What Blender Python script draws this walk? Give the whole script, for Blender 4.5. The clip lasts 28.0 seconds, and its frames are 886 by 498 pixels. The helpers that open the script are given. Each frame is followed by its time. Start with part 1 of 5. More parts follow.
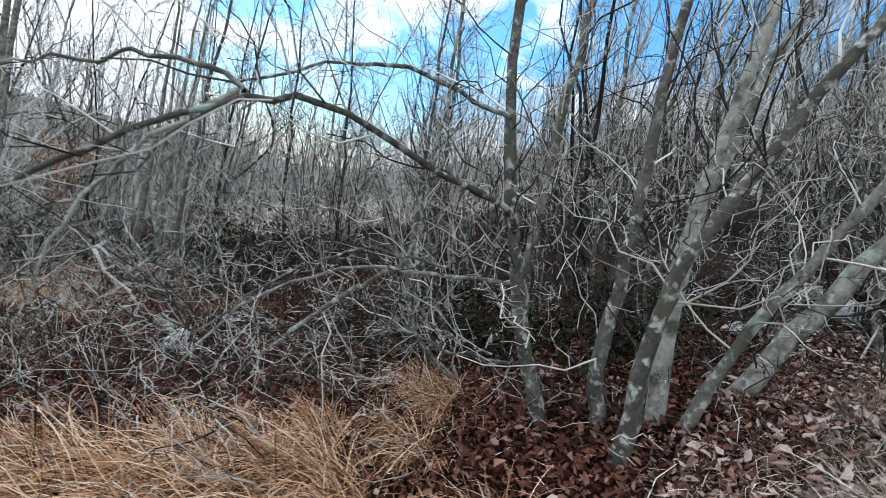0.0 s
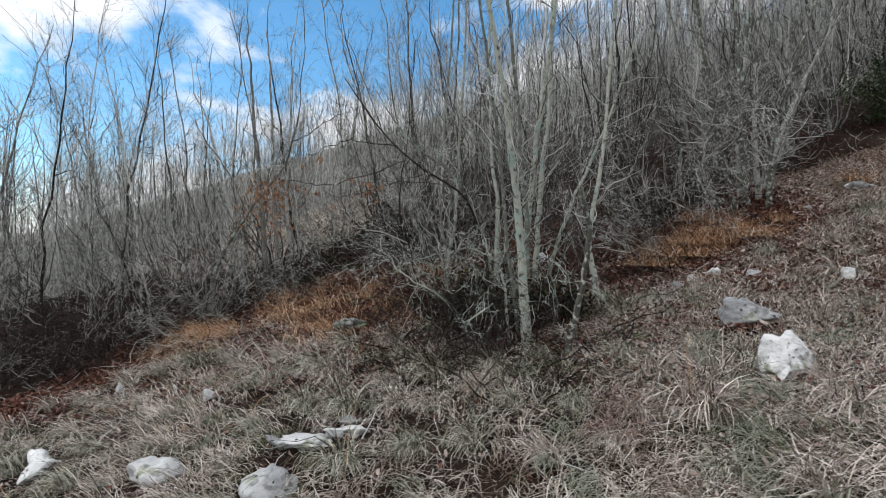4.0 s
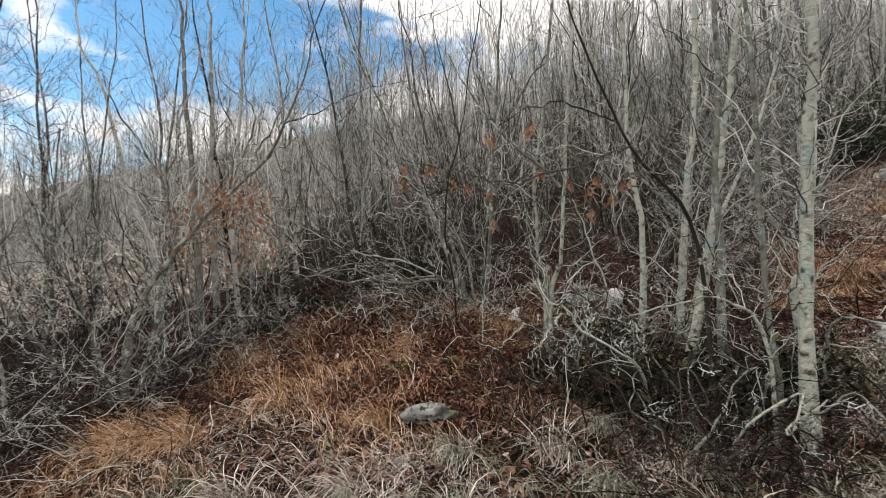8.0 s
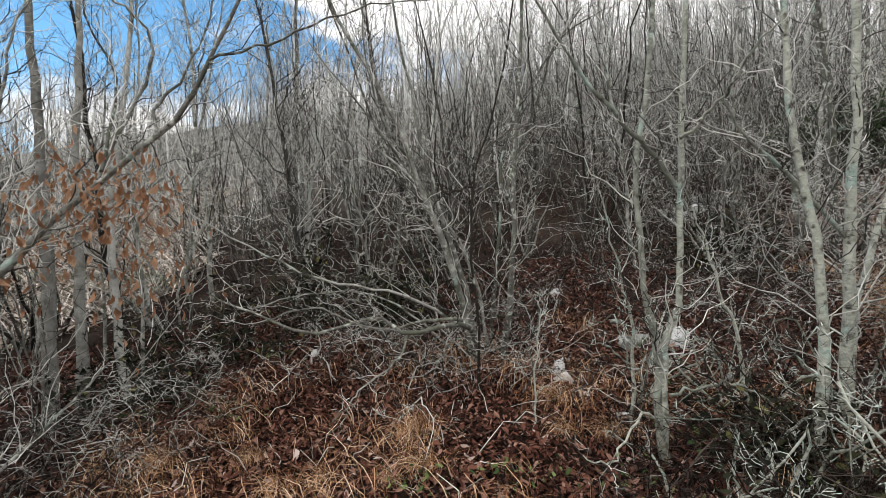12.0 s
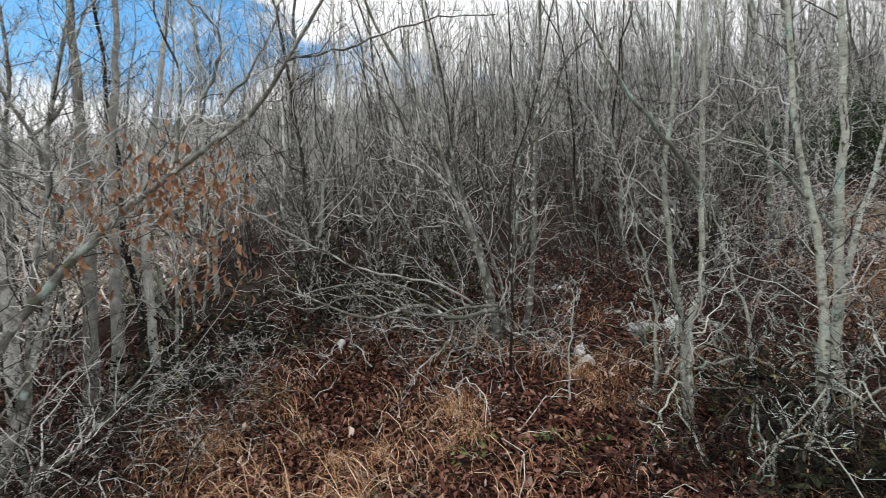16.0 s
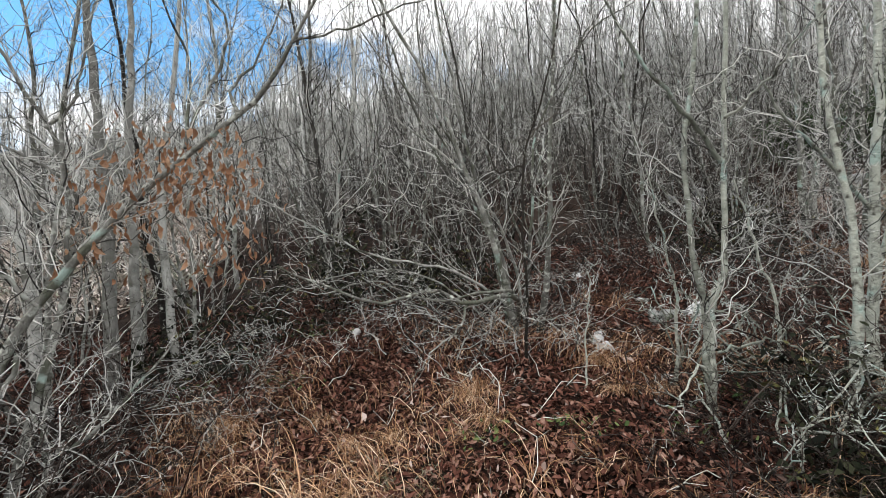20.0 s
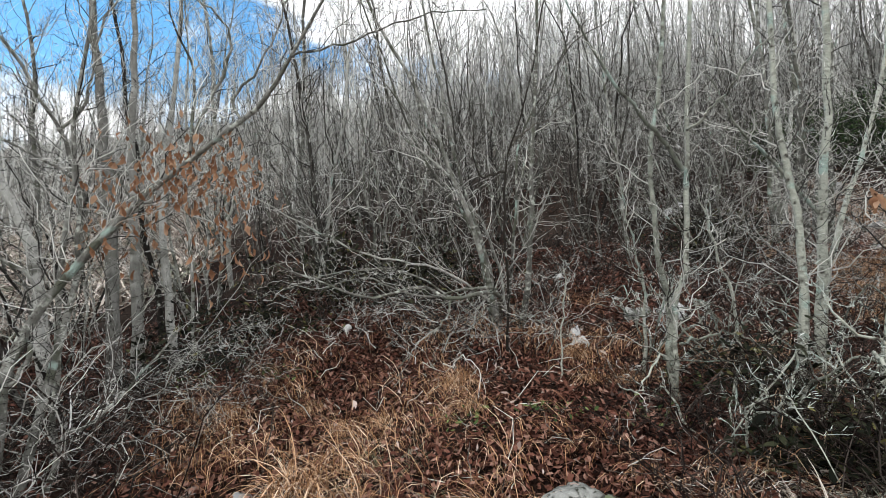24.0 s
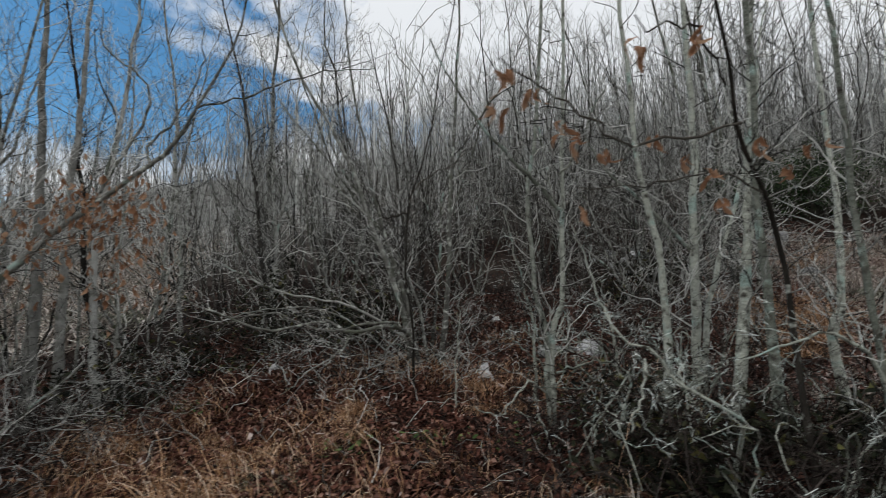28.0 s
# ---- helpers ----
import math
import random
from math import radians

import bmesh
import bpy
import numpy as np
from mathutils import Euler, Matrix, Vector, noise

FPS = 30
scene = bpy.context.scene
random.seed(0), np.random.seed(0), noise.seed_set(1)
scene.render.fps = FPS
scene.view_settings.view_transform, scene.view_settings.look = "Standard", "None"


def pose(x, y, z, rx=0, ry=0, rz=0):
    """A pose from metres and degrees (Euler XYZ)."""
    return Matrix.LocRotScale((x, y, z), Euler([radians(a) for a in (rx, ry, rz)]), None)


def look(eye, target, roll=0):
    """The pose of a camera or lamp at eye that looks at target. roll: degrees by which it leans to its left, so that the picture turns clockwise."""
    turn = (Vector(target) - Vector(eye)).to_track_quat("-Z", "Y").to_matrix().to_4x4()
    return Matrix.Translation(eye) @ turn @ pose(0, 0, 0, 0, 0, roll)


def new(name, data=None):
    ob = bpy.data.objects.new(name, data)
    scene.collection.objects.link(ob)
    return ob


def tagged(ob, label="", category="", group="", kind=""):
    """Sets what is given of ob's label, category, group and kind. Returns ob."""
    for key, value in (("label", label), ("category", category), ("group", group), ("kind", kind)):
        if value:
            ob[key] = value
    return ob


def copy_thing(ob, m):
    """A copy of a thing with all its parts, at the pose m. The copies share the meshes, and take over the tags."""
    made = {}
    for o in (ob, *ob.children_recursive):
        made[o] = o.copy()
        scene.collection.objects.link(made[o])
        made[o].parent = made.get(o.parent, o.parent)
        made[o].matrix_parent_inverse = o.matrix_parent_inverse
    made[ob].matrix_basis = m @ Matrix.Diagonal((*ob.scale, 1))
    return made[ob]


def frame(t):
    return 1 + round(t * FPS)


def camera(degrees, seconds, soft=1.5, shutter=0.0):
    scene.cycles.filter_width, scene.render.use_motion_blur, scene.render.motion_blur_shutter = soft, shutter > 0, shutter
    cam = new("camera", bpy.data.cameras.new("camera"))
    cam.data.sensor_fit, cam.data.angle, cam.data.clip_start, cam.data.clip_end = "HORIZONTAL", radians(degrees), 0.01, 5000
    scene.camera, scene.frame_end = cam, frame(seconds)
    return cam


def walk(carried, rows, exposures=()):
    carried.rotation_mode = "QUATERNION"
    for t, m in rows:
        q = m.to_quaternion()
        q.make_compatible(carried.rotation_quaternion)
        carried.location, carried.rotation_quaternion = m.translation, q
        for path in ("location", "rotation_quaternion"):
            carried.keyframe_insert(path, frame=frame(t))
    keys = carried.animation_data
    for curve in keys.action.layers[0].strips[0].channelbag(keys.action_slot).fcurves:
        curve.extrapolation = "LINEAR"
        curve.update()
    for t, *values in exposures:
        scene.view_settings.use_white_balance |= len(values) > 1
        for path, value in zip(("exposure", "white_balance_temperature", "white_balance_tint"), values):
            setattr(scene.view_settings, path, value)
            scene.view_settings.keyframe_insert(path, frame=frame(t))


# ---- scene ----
cam = camera(87.0, 28.0, soft=0.7, shutter=0.3)

PATH = [
    (0, (4.975, 4.359, 2.894), (3.656, 5.847, 2.678), 15.0),
    (0.5, (4.76, 4.024, 2.842), (3.541, 5.595, 2.623), 12.6),
    (1, (4.372, 3.479, 2.567), (3.261, 5.135, 2.418), 10.4),
    (1.5, (3.928, 2.606, 2.452), (2.937, 4.332, 2.251), 6.5),
    (2, (3.554, 1.6, 2.178), (2.654, 3.384, 2.104), 1.6),
    (2.5, (3.073, 0.926, 2.017), (2.345, 2.786, 1.914), -0.6),
    (3, (2.406, 0.265, 1.796), (1.863, 2.188, 1.696), -0.1),
    (3.5, (1.921, -0.136, 1.69), (1.48, 1.814, 1.645), 0.4),
    (5.5, (0.573, -0.392, 1.467), (0.511, 1.607, 1.484), 0.7),
    (6, (0.317, -0.197, 1.5), (0.325, 1.803, 1.548), 1.8),
    (6.5, (0.123, 0.227, 1.52), (0.209, 2.223, 1.625), 2.5),
    (7, (-0.099, 0.719, 1.638), (-0.026, 2.711, 1.809), 1.0),
    (7.5, (-0.312, 1.003, 1.675), (-0.202, 2.997, 1.792), 0.1),
    (8, (-0.442, 1.248, 1.721), (-0.231, 3.235, 1.805), 0.5),
    (8.5, (-0.63, 1.719, 1.71), (-0.334, 3.693, 1.842), 0.9),
    (9, (-0.744, 2.104, 1.801), (-0.405, 4.07, 1.946), 1.0),
    (9.5, (-0.9, 2.378, 1.866), (-0.516, 4.338, 1.97), 1.4),
    (10, (-1.022, 2.596, 1.945), (-0.67, 4.563, 2.022), 0.9),
    (10.5, (-1.011, 2.693, 1.981), (-0.697, 4.667, 2.045), 0.5),
    (11, (-0.896, 2.814, 1.953), (-0.53, 4.778, 2.043), 1.1),
    (11.5, (-0.859, 2.823, 1.919), (-0.35, 4.754, 2.015), 0.8),
    (12, (-0.884, 2.799, 1.92), (-0.328, 4.717, 2.02), 0.5),
    (12.5, (-0.905, 2.775, 1.928), (-0.327, 4.687, 2.039), 0.1),
    (13, (-0.898, 2.761, 1.935), (-0.31, 4.67, 2.04), -0.3),
    (13.5, (-0.862, 2.754, 1.928), (-0.226, 4.648, 2.026), -0.6),
    (15.5, (-1.316, 2.735, 1.82), (-0.481, 4.549, 1.939), 0.4),
    (16, (-1.387, 2.732, 1.833), (-0.69, 4.603, 1.95), 0.7),
    (16.5, (-1.441, 2.725, 1.838), (-0.832, 4.626, 1.969), 0.7),
    (17, (-1.477, 2.717, 1.856), (-0.962, 4.646, 1.981), 0.3),
    (17.5, (-1.456, 2.702, 1.837), (-0.992, 4.643, 1.976), 0.4),
    (18, (-1.415, 2.684, 1.839), (-0.936, 4.621, 1.974), 0.3),
    (18.5, (-1.385, 2.709, 1.825), (-0.864, 4.635, 1.975), -0.4),
    (19, (-1.317, 2.813, 1.785), (-0.76, 4.729, 1.917), -0.9),
    (19.5, (-1.289, 2.848, 1.756), (-0.693, 4.753, 1.873), -0.5),
    (20, (-1.31, 2.762, 1.762), (-0.701, 4.665, 1.864), 0.1),
    (20.5, (-1.37, 2.718, 1.782), (-0.749, 4.616, 1.888), 0.2),
    (21, (-1.365, 2.702, 1.773), (-0.741, 4.601, 1.862), 0.4),
    (21.5, (-1.405, 2.682, 1.764), (-0.767, 4.576, 1.836), 0.5),
    (22, (-1.389, 2.628, 1.732), (-0.747, 4.52, 1.806), 0.8),
    (22.5, (-1.373, 2.586, 1.757), (-0.694, 4.465, 1.844), 0.4),
    (24.5, (-1.346, 2.564, 1.698), (-0.712, 4.457, 1.82), 0.7),
    (25, (-1.355, 2.577, 1.679), (-0.725, 4.472, 1.791), 1.0),
    (25.5, (-1.338, 2.586, 1.701), (-0.716, 4.483, 1.813), 0.7),
    (26, (-1.345, 2.601, 1.719), (-0.707, 4.493, 1.849), 0.4),
    (26.5, (-1.338, 2.592, 1.708), (-0.709, 4.484, 1.86), 0.4),
    (27, (-1.281, 2.474, 1.635), (-0.66, 4.366, 1.815), 0.9),
    (27.5, (-1.123, 2.267, 1.558), (-0.552, 4.163, 1.835), -0.1),
    (28, (-0.796, 2.197, 1.586), (-0.151, 4.057, 1.939), 0.4),
]
walk(cam, [(t, look(eye, target, roll)) for t, eye, target, roll in PATH],
     [(0.0, 1.00, 5930, 7.7), (1.0, 1.12, 6230, 8.7), (2.0, 0.56, 6280, 9.7), (3.0, 0.57, 6130, 8.7), (6.0, 0.50, 6950, 12.5), (6.3, 0.44, 6950, 12.5), (6.6, 0.18, 6650, 10.5), (7.0, -0.14, 6500, 9.5),
      (7.3, 0.08, 6550, 9.5), (7.6, 0.58, 6600, 10.5), (8.0, 0.86, 7000, 12.5), (8.5, 0.71, 6950, 12.5), (9.0, 0.48, 6850, 11.5), (9.5, 0.71, 6850, 11.5), (10.0, 1.01, 6850, 11.5), (12.0, 0.98, 6750, 10.5), (17.0, 0.94, 6550, 9.5), (20.0, 1.16, 6550, 9.5),
      (26.5, 1.06, 6500, 8.5), (27.0, 0.95, 6500, 8.5), (27.5, 0.73, 6450, 8.5), (27.8, 0.36, 6400, 8.5), (28.0, 0.11, 6400, 8.5)])

# ---------------------------------------------------------------- world and sun
world = bpy.data.worlds.new("sky")
scene.world = world
world.use_nodes = True
wn, wl = world.node_tree.nodes, world.node_tree.links
wn.clear()
SUN_EL, SUN_AZ = radians(50), radians(250)
sky = wn.new("ShaderNodeTexSky")
sky.sky_type, sky.sun_disc = "NISHITA", False
sky.sun_elevation, sky.sun_rotation = SUN_EL, SUN_AZ
sky.air_density, sky.dust_density, sky.ozone_density = 1.0, 0.4, 2.5
coord = wn.new("ShaderNodeTexCoord")
cmap = wn.new("ShaderNodeMapping")
cmap.inputs["Scale"].default_value = (1.0, 1.0, 2.2)
cmap.inputs["Location"].default_value = (0.35, 0.1, 0.0)
cloud = wn.new("ShaderNodeTexNoise")
cloud.inputs["Scale"].default_value, cloud.inputs["Detail"].default_value = 3.0, 7.0
cloud.inputs["Roughness"].default_value, cloud.inputs["Distortion"].default_value = 0.55, 0.3
ramp = wn.new("ShaderNodeValToRGB")
ramp.color_ramp.elements[0].position, ramp.color_ramp.elements[1].position = 0.05, 0.17
cmix = wn.new("ShaderNodeMix")
cmix.data_type = "RGBA"
cmix.inputs["B"].default_value = (5.9, 6.0, 6.2, 1)
drift = wn.new("ShaderNodeVectorMath")
drift.operation = "DOT_PRODUCT"
drift.inputs[1].default_value = (-0.47, 0.75, 0.20)
clear = wn.new("ShaderNodeMath")
clear.operation = "MULTIPLY_ADD"
clear.inputs[1].default_value = -0.505
bg = wn.new("ShaderNodeBackground")
bg.inputs["Strength"].default_value = 0.13
wout = wn.new("ShaderNodeOutputWorld")
wl.new(coord.outputs["Generated"], cmap.inputs["Vector"])
wl.new(cmap.outputs["Vector"], cloud.inputs["Vector"])
wl.new(coord.outputs["Generated"], drift.inputs[0])
wl.new(drift.outputs["Value"], clear.inputs[0])
wl.new(cloud.outputs["Fac"], clear.inputs[2])
wl.new(clear.outputs[0], ramp.inputs["Fac"])
wl.new(ramp.outputs["Color"], cmix.inputs["Factor"])
deep = wn.new("ShaderNodeHueSaturation")
deep.inputs["Hue"].default_value, deep.inputs["Saturation"].default_value, deep.inputs["Value"].default_value = 0.488, 1.22, 1.06
wl.new(sky.outputs["Color"], deep.inputs["Color"])
wl.new(deep.outputs["Color"], cmix.inputs["A"])
wl.new(cmix.outputs["Result"], bg.inputs["Color"])
wl.new(bg.outputs["Background"], wout.inputs["Surface"])

sun = new("sun", bpy.data.lights.new("sun", "SUN"))
sun.data.energy, sun.data.angle, sun.data.color = 0.85, radians(22), (1.0, 0.96, 0.9)
sun.matrix_basis = look((0, 0, 30), (-30 * math.cos(SUN_EL) * math.sin(SUN_AZ), -30 * math.cos(SUN_EL) * math.cos(SUN_AZ), 30 - 30 * math.sin(SUN_EL)))


# ---------------------------------------------------------------- materials
def material(name, stops, scale=8.0, rough=0.85, bump=0.3, stretch=(1, 1, 1), per="noise", spots=None, detail=6.0, bump_scale=None, gloss=0.06):
    """Noise-driven base colour through a ramp; per: 'island' or 'object' add a random shift for each piece; spots: (colour, scale, low, high)."""
    m = bpy.data.materials.new(name)
    m.use_nodes = True
    n, l = m.node_tree.nodes, m.node_tree.links
    bsdf = n["Principled BSDF"]
    bsdf.inputs["Roughness"].default_value = rough
    bsdf.inputs["Specular IOR Level"].default_value = gloss
    tc, mp = n.new("ShaderNodeTexCoord"), n.new("ShaderNodeMapping")
    mp.inputs["Scale"].default_value = stretch
    nz = n.new("ShaderNodeTexNoise")
    nz.inputs["Scale"].default_value, nz.inputs["Detail"].default_value = scale, detail
    nz.inputs["Roughness"].default_value = 0.65
    l.new(tc.outputs["Object"], mp.inputs["Vector"])
    l.new(mp.outputs["Vector"], nz.inputs["Vector"])
    value = nz.outputs["Fac"]
    if per != "noise":
        src = n.new("ShaderNodeNewGeometry") if per == "island" else n.new("ShaderNodeObjectInfo")
        rnd = src.outputs["Random Per Island"] if per == "island" else src.outputs["Random"]
        mx = n.new("ShaderNodeMath")
        mx.operation = "MULTIPLY_ADD"
        mx.inputs[1].default_value, mx.inputs[2].default_value = (0.95, -0.22) if per == "island" else (0.55, -0.28)
        ad = n.new("ShaderNodeMath")
        ad.operation = "ADD"
        l.new(rnd, mx.inputs[0])
        half = n.new("ShaderNodeMath")
        half.operation = "MULTIPLY"
        half.inputs[1].default_value = 0.5 if per == "island" else 1.0
        l.new(value, half.inputs[0])
        l.new(mx.outputs[0], ad.inputs[0])
        l.new(half.outputs[0], ad.inputs[1])
        value = ad.outputs[0]
    rp = n.new("ShaderNodeValToRGB")
    while len(rp.color_ramp.elements) < len(stops):
        rp.color_ramp.elements.new(0.5)
    for e, (p, c) in zip(rp.color_ramp.elements, stops):
        e.position, e.color = p, (*c, 1)
    l.new(value, rp.inputs["Fac"])
    colour = rp.outputs["Color"]
    for c, sc, lo, hi in spots or ():
        sn = n.new("ShaderNodeTexNoise")
        sn.inputs["Scale"].default_value, sn.inputs["Detail"].default_value = sc, 5.0
        sr = n.new("ShaderNodeMapRange")
        sr.inputs["From Min"].default_value, sr.inputs["From Max"].default_value = lo, hi
        sm = n.new("ShaderNodeMix")
        sm.data_type = "RGBA"
        sm.inputs["B"].default_value = (*c, 1)
        l.new(tc.outputs["Object"], sn.inputs["Vector"])
        l.new(sn.outputs["Fac"], sr.inputs["Value"])
        l.new(sr.outputs["Result"], sm.inputs["Factor"])
        l.new(colour, sm.inputs["A"])
        colour = sm.outputs["Result"]
    l.new(colour, bsdf.inputs["Base Color"])
    if bump:
        bn = n.new("ShaderNodeTexNoise")
        bn.inputs["Scale"].default_value, bn.inputs["Detail"].default_value = bump_scale or scale * 4, 6.0
        bp = n.new("ShaderNodeBump")
        bp.inputs["Strength"].default_value, bp.inputs["Distance"].default_value = bump, 0.02
        l.new(mp.outputs["Vector"], bn.inputs["Vector"])
        l.new(bn.outputs["Fac"], bp.inputs["Height"])
        l.new(bp.outputs["Normal"], bsdf.inputs["Normal"])
    return m


GREY_LICHEN, TEAL_LICHEN = (0.42, 0.435, 0.39), (0.30, 0.38, 0.34)
bark = material("grey bark with lichen", [(0.25, (0.07, 0.068, 0.06)), (0.5, (0.165, 0.163, 0.148)), (0.75, (0.36, 0.36, 0.33))], 14, 0.9, 0.8, (1, 1, 0.6), "object",
                [(GREY_LICHEN, 24.0, 0.54, 0.64), ((0.095, 0.10, 0.078), 7.0, 0.52, 0.62), (TEAL_LICHEN, 6.5, 0.62, 0.70), ((0.05, 0.046, 0.04), 34.0, 0.62, 0.74)], bump_scale=60)
pale_bark = material("pale grey bark", [(0.25, (0.13, 0.128, 0.118)), (0.5, (0.27, 0.268, 0.248)), (0.75, (0.46, 0.46, 0.43))], 14, 0.9, 0.8, (1, 1, 0.6), "object",
                     [((0.15, 0.15, 0.13), 8.0, 0.55, 0.66), (TEAL_LICHEN, 4.5, 0.62, 0.69), ((0.06, 0.055, 0.05), 30.0, 0.62, 0.72)], bump_scale=60)
# Darker copy of the bark: shade between the stems put into its colour.
deep_bark = material("brown-grey bark darkened for shade", [(0.25, (0.020, 0.018, 0.016)), (0.5, (0.058, 0.054, 0.048)), (0.75, (0.19, 0.185, 0.168))], 14, 0.9, 0.8, (1, 1, 0.6), "object",
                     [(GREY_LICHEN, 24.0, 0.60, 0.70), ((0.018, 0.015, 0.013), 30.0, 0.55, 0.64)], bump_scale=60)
dark_bark = material("dark bark", [(0.3, (0.03, 0.026, 0.022)), (0.7, (0.10, 0.09, 0.076))], 12, 0.9, 0.5, (1, 1, 0.5), "object", [(GREY_LICHEN, 16.0, 0.6, 0.7)], bump_scale=40)
lichen_bark = material("lichen-crusted bark", [(0.3, (0.15, 0.16, 0.135)), (0.7, (0.40, 0.415, 0.36))], 14, 0.95, 0.8, (1, 1, 1), "object",
                       [(TEAL_LICHEN, 7.0, 0.56, 0.64), ((0.06, 0.055, 0.047), 26.0, 0.54, 0.70)], bump_scale=60)
lichen_twig = material("lichen-crusted twig", [(0.0, (0.03, 0.03, 0.027)), (0.3, (0.08, 0.085, 0.075)), (0.42, (0.36, 0.40, 0.365)), (0.7, (0.56, 0.61, 0.57)), (1.0, (0.80, 0.83, 0.79))], 12, 0.95, 0, (1, 1, 1), "island")
twig_mat = material("grey twig", [(0.0, (0.018, 0.017, 0.016)), (0.40, (0.055, 0.053, 0.049)), (0.52, (0.30, 0.30, 0.28)), (0.72, (0.52, 0.52, 0.485)), (1.0, (0.78, 0.78, 0.74))], 9, 0.9, 0, (1, 1, 1), "island")
pale_twig = material("pale grey twig", [(0.0, (0.018, 0.017, 0.016)), (0.30, (0.06, 0.058, 0.054)), (0.42, (0.36, 0.36, 0.335)), (0.7, (0.60, 0.60, 0.565)), (1.0, (0.82, 0.82, 0.79))], 9, 0.9, 0, (1, 1, 1), "island")
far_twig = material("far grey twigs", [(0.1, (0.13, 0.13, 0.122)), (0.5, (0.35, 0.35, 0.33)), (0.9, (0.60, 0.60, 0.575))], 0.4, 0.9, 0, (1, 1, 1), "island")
# Mostly near-black twigs: the thicket's inner shade put into their colour.
brown_twig = material("brown-grey twig darkened for shade", [(0.0, (0.010, 0.009, 0.008)), (0.54, (0.036, 0.034, 0.031)), (0.66, (0.205, 0.203, 0.19)), (0.82, (0.42, 0.42, 0.395)), (1.0, (0.68, 0.68, 0.65))], 9, 0.9, 0, (1, 1, 1), "island")
# Bramble twigs near black: the shade of the thicket's gaps is in their colour.
shade_twig = material("dark brown twig with painted shade", [(0.1, (0.006, 0.004, 0.004)), (0.5, (0.020, 0.014, 0.012)), (0.9, (0.09, 0.075, 0.066))], 5, 0.95, 0, (1, 1, 1), "island")
leaf_mat = material("fallen leaves", [(0.05, (0.011, 0.0055, 0.0045)), (0.35, (0.060, 0.024, 0.017)), (0.7, (0.145, 0.062, 0.044)), (0.97, (0.28, 0.165, 0.128))], 30, 0.75, 0, per="island")
orange_leaf = material("withered orange leaves", [(0.1, (0.12, 0.062, 0.036)), (0.5, (0.30, 0.155, 0.09)), (0.95, (0.54, 0.36, 0.24))], 30, 0.8, 0, per="object")
on, ol = orange_leaf.node_tree.nodes, orange_leaf.node_tree.links
o_through, o_mix = on.new("ShaderNodeBsdfTranslucent"), on.new("ShaderNodeMixShader")
o_mix.inputs[0].default_value = 0.45
ol.new(on["Principled BSDF"].inputs["Base Color"].links[0].from_socket, o_through.inputs["Color"])
ol.new(on["Principled BSDF"].outputs[0], o_mix.inputs[1])
ol.new(o_through.outputs[0], o_mix.inputs[2])
ol.new(o_mix.outputs[0], on["Material Output"].inputs["Surface"])
straw_mat = material("golden straw", [(0.05, (0.06, 0.028, 0.014)), (0.4, (0.31, 0.165, 0.084)), (0.7, (0.55, 0.345, 0.205)), (0.95, (0.78, 0.61, 0.46))], 6, 0.85, 0, per="island")
pale_grass = material("bleached dead grass", [(0.05, (0.03, 0.022, 0.018)), (0.36, (0.30, 0.25, 0.212)), (0.7, (0.60, 0.53, 0.47)), (0.97, (0.80, 0.75, 0.695))], 6, 0.85, 0, per="island", spots=[((0.20, 0.13, 0.105), 1.7, 0.57, 0.69), ((0.27, 0.285, 0.22), 2.6, 0.55, 0.64)])
tan_grass = material("tan dead grass", [(0.05, (0.05, 0.032, 0.022)), (0.36, (0.25, 0.175, 0.13)), (0.7, (0.50, 0.39, 0.31)), (0.97, (0.74, 0.64, 0.54))], 6, 0.85, 0, per="island")
olive_grass = material("grey-green grass", [(0.05, (0.035, 0.032, 0.022)), (0.36, (0.17, 0.165, 0.12)), (0.7, (0.40, 0.395, 0.32)), (0.97, (0.70, 0.69, 0.60))], 6, 0.85, 0, per="island")
green_grass = material("dull green grass", [(0.1, (0.045, 0.05, 0.024)), (0.5, (0.12, 0.125, 0.07)), (0.9, (0.27, 0.27, 0.18))], 6, 0.85, 0, per="island")
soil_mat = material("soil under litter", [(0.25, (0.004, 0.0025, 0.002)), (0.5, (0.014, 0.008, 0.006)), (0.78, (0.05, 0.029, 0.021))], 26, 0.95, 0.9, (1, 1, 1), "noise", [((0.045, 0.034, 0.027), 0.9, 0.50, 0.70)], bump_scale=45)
stone_mat = material("pale limestone", [(0.25, (0.24, 0.245, 0.25)), (0.5, (0.48, 0.485, 0.49)), (0.8, (0.74, 0.745, 0.745))], 5, 0.9, 1.0, (1, 1, 1), "object",
                     [((0.20, 0.205, 0.20), 13.0, 0.56, 0.68), ((0.30, 0.32, 0.24), 5.0, 0.60, 0.66), ((0.08, 0.085, 0.03), 3.2, 0.65, 0.70), ((0.03, 0.03, 0.027), 30.0, 0.64, 0.70)], bump_scale=28)
# Ground colour mixes to a paler tone from 13 to 22 m out.
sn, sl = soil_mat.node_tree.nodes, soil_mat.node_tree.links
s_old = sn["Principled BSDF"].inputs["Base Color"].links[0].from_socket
s_xyz, s_len, s_far, s_mix, s_pale = sn.new("ShaderNodeTexCoord"), sn.new("ShaderNodeVectorMath"), sn.new("ShaderNodeMapRange"), sn.new("ShaderNodeMix"), sn.new("ShaderNodeValToRGB")
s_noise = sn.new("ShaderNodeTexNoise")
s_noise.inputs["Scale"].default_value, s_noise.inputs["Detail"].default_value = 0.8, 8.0
